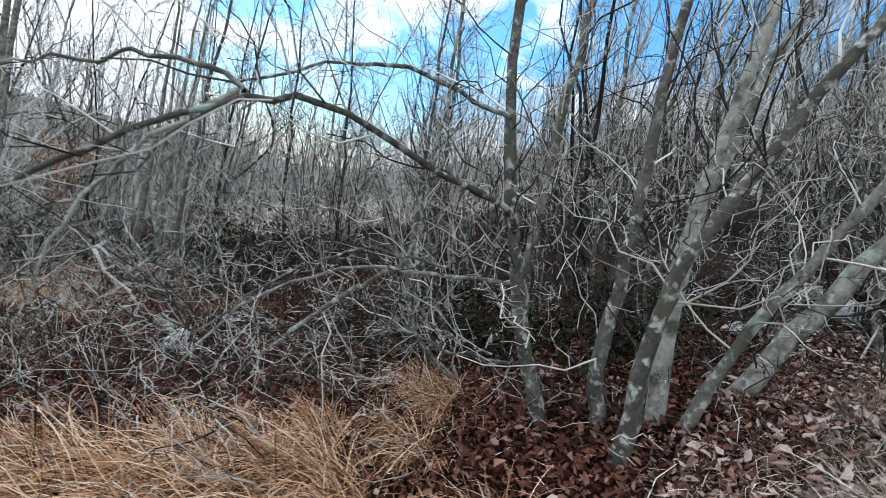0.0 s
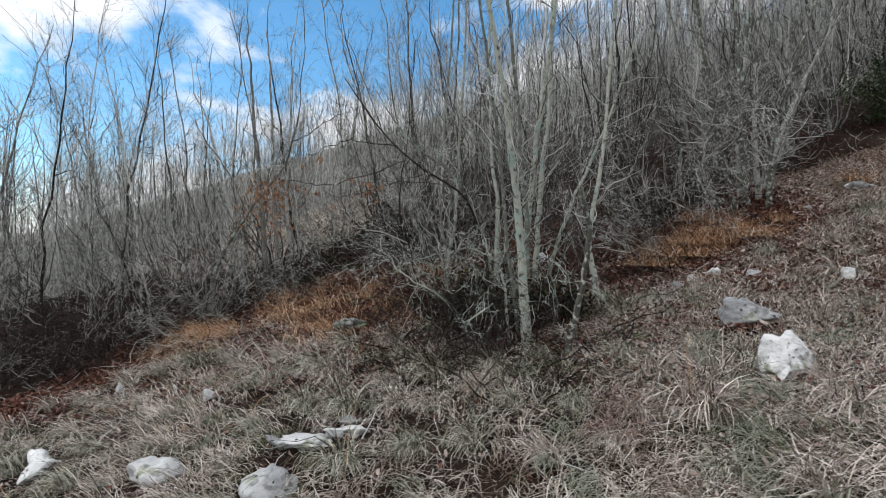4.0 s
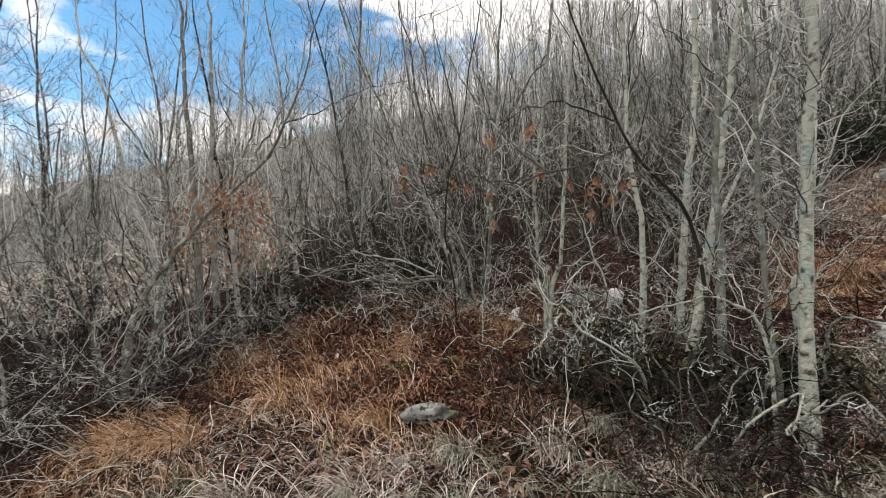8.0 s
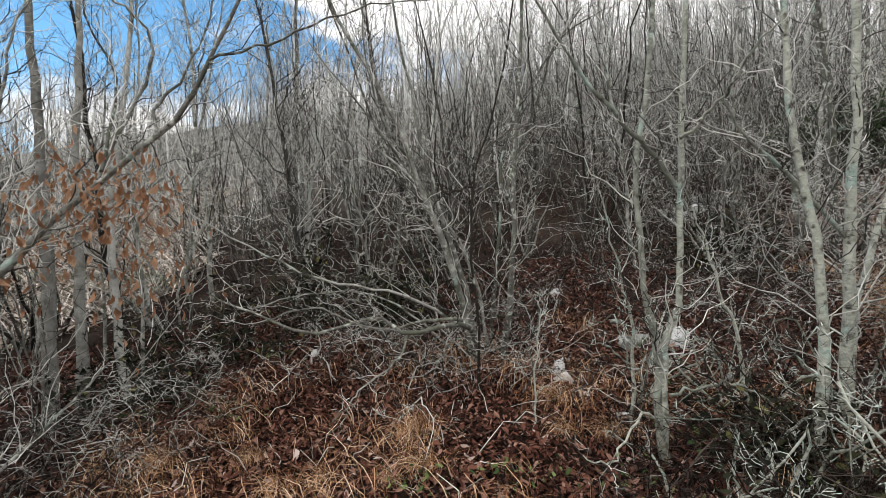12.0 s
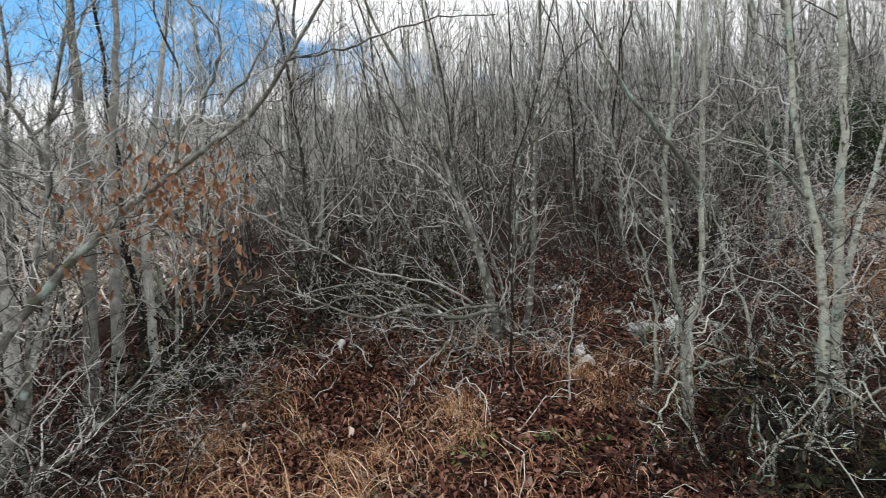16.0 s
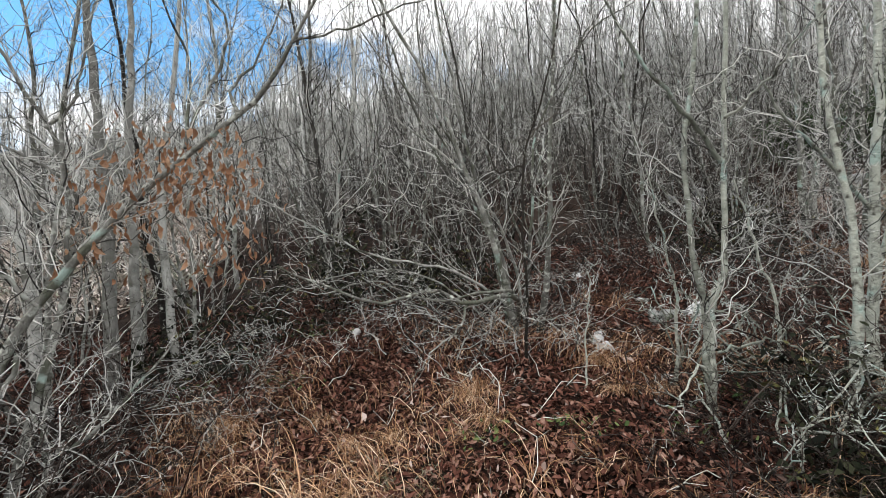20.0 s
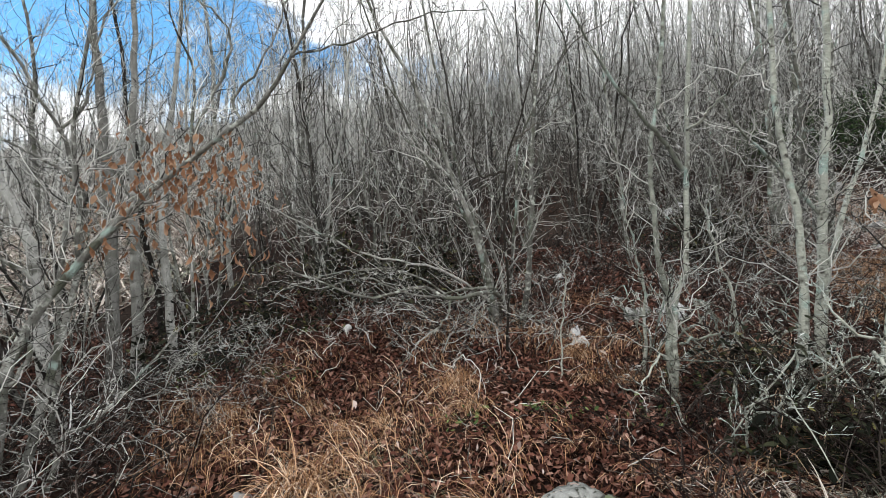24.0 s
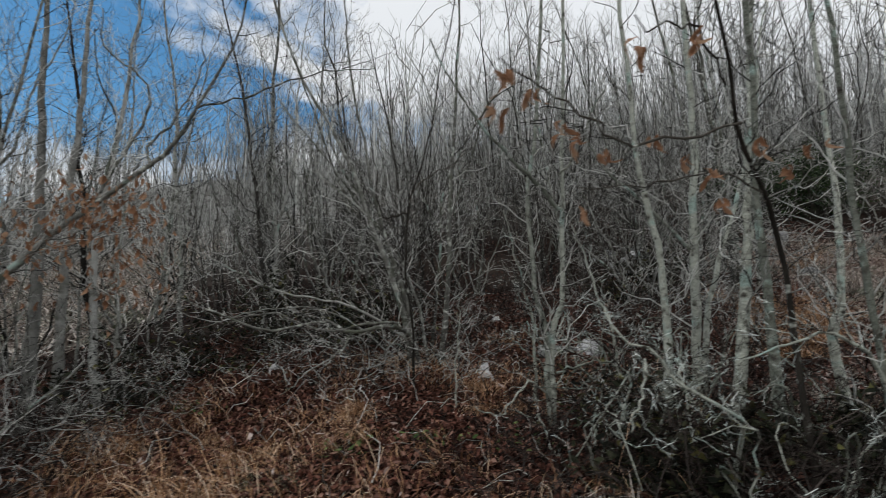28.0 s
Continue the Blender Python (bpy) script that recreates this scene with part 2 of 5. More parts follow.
s_pale.color_ramp.elements[0].position, s_pale.color_ramp.elements[0].color = 0.3, (0.07, 0.063, 0.055, 1)
s_pale.color_ramp.elements[1].position, s_pale.color_ramp.elements[1].color = 0.7, (0.28, 0.265, 0.24, 1)
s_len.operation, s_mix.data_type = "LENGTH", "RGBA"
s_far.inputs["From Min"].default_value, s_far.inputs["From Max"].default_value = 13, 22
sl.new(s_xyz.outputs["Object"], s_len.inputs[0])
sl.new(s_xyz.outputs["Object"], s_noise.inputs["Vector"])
sl.new(s_noise.outputs["Fac"], s_pale.inputs["Fac"])
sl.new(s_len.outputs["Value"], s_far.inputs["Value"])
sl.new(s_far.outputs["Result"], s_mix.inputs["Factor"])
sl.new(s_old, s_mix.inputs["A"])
sl.new(s_pale.outputs["Color"], s_mix.inputs["B"])
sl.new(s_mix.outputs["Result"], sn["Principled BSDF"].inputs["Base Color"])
green_leaf = material("evergreen leaves", [(0.1, (0.010, 0.022, 0.010)), (0.5, (0.026, 0.052, 0.020)), (0.9, (0.07, 0.11, 0.04))], 8, 0.8, 0, per="island")
moss_mat = material("moss and small green leaves", [(0.1, (0.03, 0.055, 0.02)), (0.5, (0.07, 0.10, 0.035)), (0.9, (0.15, 0.18, 0.07))], 10, 0.8, 0, per="island")


# ---------------------------------------------------------------- terrain
SLOPE_X, SLOPE_Y, BASE_Z = 0.1749, 0.2323, -0.167


def land(x, y):
    """Height of the hillside: an even slope that flattens into a ridge far up and a valley far down, with small humps."""
    x, y = np.asarray(x, float), np.asarray(y, float)
    u = SLOPE_X * x + SLOPE_Y * y
    steep = u + 0.62 * np.maximum(u - 2.9, 0)
    up = np.where(steep > 18, 18 + 9 * np.tanh((steep - 18) / 9), steep)
    up = np.where(u < -6, -6 + 5 * np.tanh((u + 6) / 5), up)
    near = np.exp(-((x - 1) ** 2 + (y - 4) ** 2) / 18 ** 2)
    hump = 0.022 * np.sin(2.1 * x + 1.3 * y) + 0.018 * np.sin(3.7 * y - 2.2 * x + 1) + 0.012 * np.sin(6.3 * x + 4.1 * y + 2) + 0.009 * np.sin(9.7 * y - 5.3 * x)
    wide = (1 - near) * (0.9 * np.sin(0.11 * x + 0.5) * np.sin(0.09 * y) + 0.3 * np.sin(0.31 * x - 0.23 * y))
    terrace = 0.13 * np.exp(-((x - 4.45) ** 2 / 0.9 + (y - 6.55) ** 2 / 0.35))
    return BASE_Z + up + hump + wide + terrace


def lz(x, y):
    return float(land(x, y))


def quad_mesh(name, verts, quads, smooth=True):
    me = bpy.data.meshes.new(name)
    verts, quads = np.asarray(verts, np.float32), np.asarray(quads, np.int32)
    me.vertices.add(len(verts))
    me.vertices.foreach_set("co", verts.ravel())
    me.loops.add(quads.size)
    me.loops.foreach_set("vertex_index", quads.ravel())
    me.polygons.add(len(quads))
    me.polygons.foreach_set("loop_start", np.arange(0, quads.size, 4, dtype=np.int32))
    me.polygons.foreach_set("use_smooth", np.full(len(quads), smooth))
    me.update(calc_edges=True)
    me.validate()
    return me


def put(name, me, mat, parent=None, label=""):
    """Links a mesh as one object, under a thing if one is given."""
    if not me.materials:
        me.materials.append(mat)
    ob = new(name, me)
    ob.parent = parent
    return tagged(ob, label)


def axis_steps(lo, hi, fine, far):
    mid = np.arange(lo, hi + 1e-6, fine)
    out, d = [], fine
    p = hi
    while p < far:
        d *= 1.22
        p += d
        out.append(p)
    out = np.array(out)
    return np.concatenate([(lo + hi) - out[::-1], mid, out])


gx, gy = axis_steps(-8, 11, 0.09, 900), axis_steps(-4, 14, 0.09, 900)
GX, GY = np.meshgrid(gx, gy, indexing="ij")
gv = np.stack([GX, GY, land(GX, GY)], -1).reshape(-1, 3)
gi = np.arange(len(gx) * len(gy)).reshape(len(gx), len(gy))
gq = np.stack([gi[:-1, :-1], gi[1:, :-1], gi[1:, 1:], gi[:-1, 1:]], -1).reshape(-1, 4)
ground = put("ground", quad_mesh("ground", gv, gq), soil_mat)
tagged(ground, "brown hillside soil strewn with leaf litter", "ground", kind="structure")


# ---------------------------------------------------------------- growth of woody plants
class Tubes:
    """Collects tapered tubes into one mesh."""

    def __init__(self):
        self.v, self.q, self.n = [], [], 0

    def add(self, pts, rad, sides=4):
        pts, rad = np.asarray(pts, float), np.asarray(rad, float)
        t = np.gradient(pts, axis=0)
        t /= np.linalg.norm(t, axis=1)[:, None] + 1e-9
        ref = np.array((0.0, 0.0, 1.0)) if abs(t[0, 2]) < 0.85 else np.array((1.0, 0.0, 0.0))
        u = np.cross(t, ref)
        u /= np.linalg.norm(u, axis=1)[:, None] + 1e-9
        w = np.cross(t, u)
        a = np.arange(sides) * (2 * math.pi / sides)
        ring = pts[:, None] + rad[:, None, None] * (np.cos(a)[None, :, None] * u[:, None] + np.sin(a)[None, :, None] * w[:, None])
        n = len(pts)
        i = (np.arange(n)[:, None] * sides + np.arange(sides)[None]) + self.n
        j = np.roll(i, -1, 1)
        self.q.append(np.stack([i[:-1], j[:-1], j[1:], i[1:]], -1).reshape(-1, 4))
        self.v.append(ring.reshape(-1, 3))
        self.n += n * sides

    def arrays(self):
        return np.concatenate(self.v), np.concatenate(self.q)

    def mesh(self, name):
        return quad_mesh(name, *self.arrays())


def unit(v):
    v = np.asarray(v, float)
    return v / (np.linalg.norm(v) + 1e-9)


def wander(rng, p, d, length, n, jit, lift=0.0):
    """A crooked line that starts at p towards d."""
    steps = unit(d) + np.cumsum(rng.normal(0, jit, (n, 3)), 0) + rng.normal(0, jit * 1.9, (n, 3)) + np.arange(1, n + 1)[:, None] * np.array((0, 0, lift)) / n
    steps /= np.linalg.norm(steps, axis=1)[:, None]
    return np.concatenate([[p], np.asarray(p) + np.cumsum(steps * (length / n), 0)])


def through_nodes(nodes, n):
    """A smooth line of n points through a few nodes."""
    nodes = np.asarray(nodes, float)
    k = len(nodes)
    ext = np.concatenate([[2 * nodes[0] - nodes[1]], nodes, [2 * nodes[-1] - nodes[-2]]])
    out = []
    for s in np.linspace(0, k - 1 - 1e-6, n):
        i, f = int(s), s - int(s)
        a, b, c, d = ext[i:i + 4]
        out.append(0.5 * (2 * b + (c - a) * f + (2 * a - 5 * b + 4 * c - d) * f ** 2 + (3 * b - a - 3 * c + d) * f ** 3))
    return np.array(out)


def side_way(rng, t, angle, up=0.0):
    r = rng.normal(0, 1, 3)
    s = unit(r - t * (r @ t))
    s = unit(s + np.array((0, 0, up)))
    return unit(t * math.cos(angle) + s * math.sin(angle))


def sprout(rng, T, pts, rad, count, length, level, lo=0.15, angle=0.8, jit=0.12, lift=0.15, up=0.2, thin=0.5, crook=5, spur=0, knob=0.0013):
    """Side shoots along a line, with their own side shoots down to level 0. Returns the ends."""
    ends = []
    t = np.gradient(pts, axis=0)
    for s in lo + (1 - lo) * (np.arange(count) + rng.uniform(0, 1, count)) / max(count, 1):
        x = s * (len(pts) - 1)
        i = min(int(x), len(pts) - 2)
        p = pts[i] + (pts[i + 1] - pts[i]) * (x - i)
        r = (rad[i] + (rad[i + 1] - rad[i]) * (x - i)) * thin
        l = length * (1.15 - 0.6 * s) * rng.uniform(0.5, 1.25)
        r = max(min(r, l * 0.0056 + 0.0012), 0.0013)
        n = crook if level else max(2, crook - 2)
        line = wander(rng, p, side_way(rng, unit(t[i]), angle * rng.uniform(0.6, 1.3), up), l, n, jit, lift)
        kick = np.cross(line[-1] - line[0], rng.normal(0, 1, 3))
        line[1:-1] += unit(kick) * ((np.arange(1, n) % 2 * 2 - 1) * rng.uniform(0.3, 1.2, n - 1) * 0.13 * l / n)[:, None]
        lr = np.linspace(r, max(r * 0.35, 0.0008), n + 1)
        T.add(line, lr, 4 if r > 0.006 else 3)
        if level:
            ends += sprout(rng, T, line, lr, max(2, int(l * (6 if level > 1 else 8))), max(l * 0.40, 0.09), level - 1, 0.2, angle, jit * 1.2, lift, up, 0.6, crook, spur, knob)
        else:
            ends.append(line[-1])
            for f in rng.uniform(0.15, 0.95, spur):
                k = int(f * n)
                q = line[k] + (line[k + 1] - line[k]) * (f * n - k)
                way = side_way(rng, unit(line[k + 1] - line[k]), rng.uniform(0.6, 1.3), 0.1)
                T.add([q, q + way * rng.uniform(0.012, 0.05) * (1 if knob < 0.002 else 0.5)], [knob, knob * 0.7], 3)
    return ends


def stem_line(rng, base, lean, height, bend, n=10, wavy=0.036):
    """A stem from its base, leaning by (dx, dy) over its height, bowed sideways by bend metres."""
    s = np.linspace(0, 1, n)
    side = unit((-lean[1] + 1e-3, lean[0] + 1e-3, 0))
    wob = np.cumsum(rng.normal(0, wavy, (n, 3)), 0) * height / 3 + rng.normal(0, 0.010, (n, 3))
    wob[0] = 0
    pts = np.stack([base[0] + lean[0] * s ** 1.15, base[1] + lean[1] * s ** 1.15, base[2] + height * s], -1)
    return pts + side * (bend * np.sin(math.pi * s))[:, None] + wob * np.array((1, 1, 0.3))


def plant(name, label, category, group=""):
    ob = new(name)
    ob.empty_display_size = 0.2
    return tagged(ob, label, category, group)


def coppice(seed, stems, height, spread, twig, part_mat, dense=1.0, base_r=0.016, level=1, spur=2):
    """A many-stemmed shrub round its own origin, bowed downhill. Returns the Empty."""
    rng = np.random.default_rng(seed)
    thing = plant("coppice_shrub", "leafless grey many-stemmed shrub rooted in leaf litter", "shrub", "thicket shrubs")
    T = Tubes()
    for k in range(stems):
        az = rng.uniform(0, 2 * math.pi)
        out = spread * rng.uniform(0.2, 1.0)
        h = height * rng.uniform(0.45, 1.1)
        b = (0.16 * math.cos(az) * rng.uniform(0.2, 1), 0.16 * math.sin(az) * rng.uniform(0.2, 1), -0.08)
        pts = stem_line(rng, b, (out * math.cos(az) - 0.38, out * math.sin(az) - 0.22), h, rng.uniform(-0.25, 0.25), 12)
        r0 = base_r * rng.uniform(0.45, 1.3)
        rad = np.linspace(r0, r0 * 0.2, len(pts))
        S = Tubes()
        S.add(pts, rad, 6)
        put("stem", S.mesh("stem"), part_mat, thing)
        sprout(rng, T, pts, rad, int(10 * dense * h / 3) + 3, 0.70 * height / 3, level, 0.22, 1.1, 0.15, 0.06, 0.05, 0.5, 6, spur)
    tagged(put("crown", T.mesh("crown"), twig, thing), kind="stuff")
    return thing


def young_tree(seed, height, r0, part_mat, twig, branches=46):
    rng = np.random.default_rng(seed)
    thing = plant("young_tree", "slim bare tree with pale grey bark in the thicket", "tree", "thicket trees")
    T, S = Tubes(), Tubes()
    lean = rng.normal(0, 0.5, 2) + (-0.2, -0.15)
    pts = stem_line(rng, (0, 0, -0.1), lean, height, rng.uniform(-0.2, 0.2), 16, 0.014)
    rad = np.linspace(r0, r0 * 0.16, len(pts))
    S.add(pts, rad, 8)
    put("trunk", S.mesh("trunk"), part_mat, thing)
    t = np.gradient(pts, axis=0)
    for k in range(branches):
        s = rng.uniform(0.08, 0.97)
        x = s * (len(pts) - 1)
        i = min(int(x), len(pts) - 2)
        l = rng.uniform(0.35, 1.25) * (1.2 - 0.5 * s)
        r = max(rad[i] * 0.28, 0.0035)
        line = wander(rng, pts[i] + (pts[i + 1] - pts[i]) * (x - i), side_way(rng, unit(t[i]), rng.uniform(0.45, 1.1), 0.15), l, 7, 0.13, 0.4)
        lr = np.linspace(r, 0.0014, 8)
        if k < 7:
            B = Tubes()
            B.add(line, lr, 4)
            put("branch", B.mesh("branch"), part_mat, thing)
        else:
            T.add(line, lr, 4)
        sprout(rng, T, line, lr, int(7 + 9 * l), 0.36, 0, 0.1, 0.85, 0.16, 0.2, 0.2, 0.5, 6)
    tagged(put("crown", T.mesh("crown"), twig, thing), kind="stuff")
    return thing


def tangle(seed, size, height, mat, stems=12, spur=0):
    """Low crooked undergrowth, one mesh."""
    rng = np.random.default_rng(seed)
    T = Tubes()
    for k in range(stems):
        az = rng.uniform(0, 2 * math.pi)
        p = (size * 0.5 * rng.normal(), size * 0.5 * rng.normal(), -0.03)
        l = height * rng.uniform(0.6, 1.6)
        line = wander(rng, p, (math.cos(az) * 0.8 - 0.3, math.sin(az) * 0.8 - 0.2, rng.uniform(0.4, 1.5)), l, 9, 0.17, -0.5)
        rad = np.linspace(0.0042 * rng.uniform(0.5, 1.3), 0.0011, 10)
        T.add(line, rad, 4)
        sprout(rng, T, line, rad, int(6 + 4 * l), 0.34 * height, 1, 0.08, 1.0, 0.27, 0.0, 0.1, 0.55, 5, spur)
    ob = put("undergrowth", T.mesh("undergrowth"), mat)
    return tagged(ob, "low tangle of bare crooked grey twigs", "undergrowth", "undergrowth tangles", "stuff")


def at_ground(x, y, turn=0.0, s=1.0, sink=0.0):
    return Matrix.Translation((x, y, lz(x, y) - sink)) @ pose(0, 0, 0, 0, 0, turn) @ Matrix.Diagonal((s, s, s, 1))


# ---------------------------------------------------------------- single trees and shrubs near the path
def hero(name, label, category, seed, stems, part_mat=None, twig=None, shoots=14, shoot_len=0.6, level=1, extra=(), grow=True, spur=3, knob=0.0013):
    """A tree or shrub in world places. stems: (nodes, base radius, tip radius); extra: limbs of the same form with a look of their own."""
    rng = np.random.default_rng(seed)
    x, y = stems[0][0][0][:2]
    thing = plant(name, label, category)
    thing.matrix_basis = Matrix.Translation((x, y, lz(x, y)))
    o = np.array((x, y, lz(x, y)))
    T = Tubes()
    for kind, group in (("stem", stems), ("branch", extra)):
        for nodes, r0, r1 in group:
            nodes = np.array(nodes, float)
            if kind == "stem":
                nodes[0, 2] = min(nodes[0, 2], lz(*nodes[0, :2])) - 0.06
            r0, r1 = r0 * 0.8, r1 * 0.8
            pts = through_nodes(nodes, 18) + np.cumsum(rng.normal(0, 0.004, (18, 3)), 0) + rng.normal(0, 0.006, (18, 3)) - o
            s = np.linspace(0, 1, 18)
            rad = (r0 + (r1 - r0) * s) * (1 + 0.35 * np.exp(-s * 14) * (kind == "stem")) * (1 + rng.normal(0, 0.05, 18))
            M = Tubes()
            if r1 > 0.006 and kind == "stem" and grow:
                top = wander(rng, pts[-1], pts[-1] - pts[-4], 1.5, 10, 0.07, 0.2)[1:]
                pts, rad = np.concatenate([pts, top]), np.concatenate([rad, np.linspace(rad[-1], 0.002, 11)[1:]])
            M.add(np.concatenate([pts, pts[-1:]]), np.append(rad, 0.0005), 8)
            put(kind, M.mesh(kind), part_mat or bark, thing)
            ln = np.linalg.norm(np.diff(pts, axis=0), axis=1).sum()
            sprout(rng, T, pts, rad, int(shoots * ln / 2.5), shoot_len, level, 0.12 if kind == "stem" else 0.05, 0.9, 0.14, 0.15, 0.15, 0.4, 6, spur, knob)
    tagged(put("crown", T.mesh("crown"), twig or twig_mat, thing), kind="stuff")
    return thing


def leaves_on(thing, seed, places, size, mat, name="leaf"):
    """Small curled leaves hung at places (world); each leaf a part of a branch."""
    rng = np.random.default_rng(seed)
    o = np.array(thing.matrix_basis.translation)
    twigs = [c for c in thing.children if c.name.startswith("branch")]
    bank = []
    for k in range(6):
        L = size * rng.uniform(0.7, 1.3)
        c = rng.uniform(0.9, 2.2) * L
        u = np.linspace(0, 1, 5)
        w = 0.20 * L * rng.uniform(0.45, 1.35, 5) * np.sin(math.pi * np.clip(u, 0.04, 0.97)) ** 0.8
        v = np.concatenate([np.stack([s * w, u * L * 0.9, c * (u - 0.4) ** 2 + abs(s) * rng.uniform(0.2, 0.8) * w + 0.05 * L * rng.normal(0, 1, 5)], -1) for s in (-1, 0, 1)])
        q = [(a * 5 + i, (a + 1) * 5 + i, (a + 1) * 5 + i + 1, a * 5 + i + 1) for a in (0, 1) for i in range(4)]
        bank.append(quad_mesh(name, v, q))
    for p in places:
        ob = put(name, bank[rng.integers(6)], mat, twigs[rng.integers(len(twigs))])
        ob.matrix_basis = Matrix.Translation(Vector(np.asarray(p) - o)) @ pose(0, 0, 0, rng.uniform(-125, -60), rng.uniform(-30, 30), rng.uniform(0, 360))


# clump of lichen-grey trees at the top of the terrace
hero("tree_clump", "clump of leaning grey-barked trees with turquoise lichen", "tree", 11, [
    ([(4.20, 6.22, 2.01), (3.99, 6.03, 2.5), (3.84, 5.93, 3.06), (3.68, 5.85, 3.9), (3.5, 5.9, 5.4)], 0.041, 0.019),
    ([(4.10, 6.38, 2.03), (3.86, 6.30, 2.49), (3.80, 6.27, 3.44), (3.76, 6.3, 4.2), (3.6, 6.5, 6.0)], 0.039, 0.016),
    ([(4.37, 6.31, 2.06), (4.28, 6.24, 2.4), (4.24, 6.28, 2.9), (4.20, 6.25, 3.65), (4.15, 6.4, 5.6)], 0.047, 0.019),
    ([(4.51, 6.14, 2.05), (4.50, 6.10, 2.6), (4.54, 6.12, 2.95), (4.70, 6.24, 3.45), (5.1, 6.4, 4.6)], 0.043, 0.021),
    ([(4.53, 6.40, 2.11), (4.45, 6.36, 2.8), (4.45, 6.40, 3.57), (4.5, 6.45, 4.6), (4.5, 6.6, 6.0)], 0.048, 0.021),
    ([(4.62, 6.75, 2.18), (4.76, 6.80, 2.6), (4.95, 6.88, 3.1), (5.3, 7.05, 3.8), (5.8, 7.3, 4.7)], 0.062, 0.026),
    ([(4.40, 6.60, 2.12), (4.36, 6.62, 3.0), (4.5, 6.8, 4.2), (4.7, 7.1, 6.0)], 0.047, 0.016),
    ([(4.58, 6.35, 2.12), (4.75, 6.40, 2.8), (5.05, 6.5, 3.6), (5.5, 6.6, 4.8)], 0.033, 0.013),
], bark, twig_mat, 24, 0.7, 1, [
    ([(3.88, 6.0, 2.82), (4.0, 5.75, 2.92), (3.92, 5.49, 2.97), (3.88, 5.13, 3.04), (3.86, 4.91, 3.03), (3.85, 4.81, 3.0), (3.82, 4.69, 2.91), (3.8, 4.56, 2.8), (3.77, 4.45, 2.71), (3.75, 4.37, 2.64)], 0.016, 0.005),
    ([(3.86, 4.83, 3.01), (3.81, 4.75, 3.05), (3.73, 4.6, 3.03), (3.67, 4.51, 2.97), (3.58, 4.39, 2.92)], 0.009, 0.003),
    ([(3.85, 4.81, 3.0), (3.78, 4.71, 2.88), (3.73, 4.63, 2.75), (3.73, 4.57, 2.6), (3.72, 4.54, 2.44)], 0.009, 0.003),
    ([(3.8, 5.87, 3.26), (3.69, 5.62, 3.3), (3.62, 5.39, 3.3), (3.55, 5.22, 3.24), (3.46, 4.97, 3.09), (3.35, 4.64, 3.03)], 0.013, 0.003),
    ([(3.88, 6.07, 2.61), (3.87, 6.0, 2.6), (3.68, 5.85, 2.56), (3.55, 5.64, 2.54), (3.45, 5.4, 2.46), (3.42, 5.16, 2.29), (3.48, 5.0, 2.12)], 0.013, 0.005),
    ([(3.56, 5.74, 2.59), (3.48, 5.51, 2.39), (3.46, 5.22, 2.13)], 0.013, 0.011),
    ([(4.03, 6.08, 2.3), (4.02, 6.01, 2.31), (3.85, 5.84, 2.3), (3.73, 5.68, 2.33), (3.61, 5.52, 2.43)], 0.009, 0.005),
    ([(3.7, 5.88, 2.62), (3.56, 5.67, 2.61), (3.47, 5.47, 2.56), (3.42, 5.24, 2.42), (3.43, 4.98, 2.22)], 0.008, 0.004),
    ([(3.9, 6.05, 2.3), (3.6, 5.95, 2.32), (3.3, 5.9, 2.42)], 0.008, 0.004),
    ([(3.7, 6.3, 1.95), (3.45, 6.0, 2.3), (3.42, 5.88, 2.88)], 0.022, 0.016),
])

# slim trees at the edge of the open slope
M_LABEL = "slim lichen-mottled grey tree among brown undergrowth"
hero("slim_tree", M_LABEL, "tree", 21, part_mat=lichen_bark, stems=[([(1.55, 3.31, 0.85), (1.50, 3.27, 1.58), (1.45, 3.19, 2.08), (1.38, 3.09, 2.6), (1.28, 2.98, 3.2), (1.05, 2.8, 4.6)], 0.043, 0.017),
                                        ([(1.48, 3.40, 0.88), (1.42, 3.38, 1.5), (1.32, 3.33, 2.4), (1.1, 3.2, 4.0)], 0.022, 0.010)], shoots=27, shoot_len=0.52)
hero("slim_tree", M_LABEL, "tree", 22, part_mat=lichen_bark, stems=[([(1.58, 3.92, 1.01), (1.53, 3.88, 1.98), (1.44, 3.78, 3.0), (1.25, 3.6, 4.8)], 0.032, 0.013)], shoots=27, shoot_len=0.52)
hero("slim_tree", M_LABEL, "tree", 23, part_mat=lichen_bark, stems=[([(1.63, 4.44, 1.15), (1.66, 4.44, 1.92), (1.76, 4.42, 3.0), (1.82, 4.45, 5.0)], 0.040, 0.016),
                                        ([(1.70, 4.50, 1.17), (1.9, 4.55, 1.9), (2.3, 4.5, 2.9), (2.6, 4.5, 3.9)], 0.026, 0.010)], shoots=25, shoot_len=0.57, extra=[([(1.67, 4.45, 2.1), (1.31, 4.5, 2.43), (1.05, 4.5, 2.60), (0.85, 4.5, 2.85)], 0.016, 0.004)])
hero("slim_tree", M_LABEL, "tree", 24, part_mat=lichen_bark, stems=[([(1.42, 4.08, 1.03), (1.55, 4.03, 1.86), (1.62, 4.0, 2.5), (1.75, 3.98, 3.6), (1.8, 4.0, 4.9)], 0.038, 0.015)], shoots=23, shoot_len=0.57)
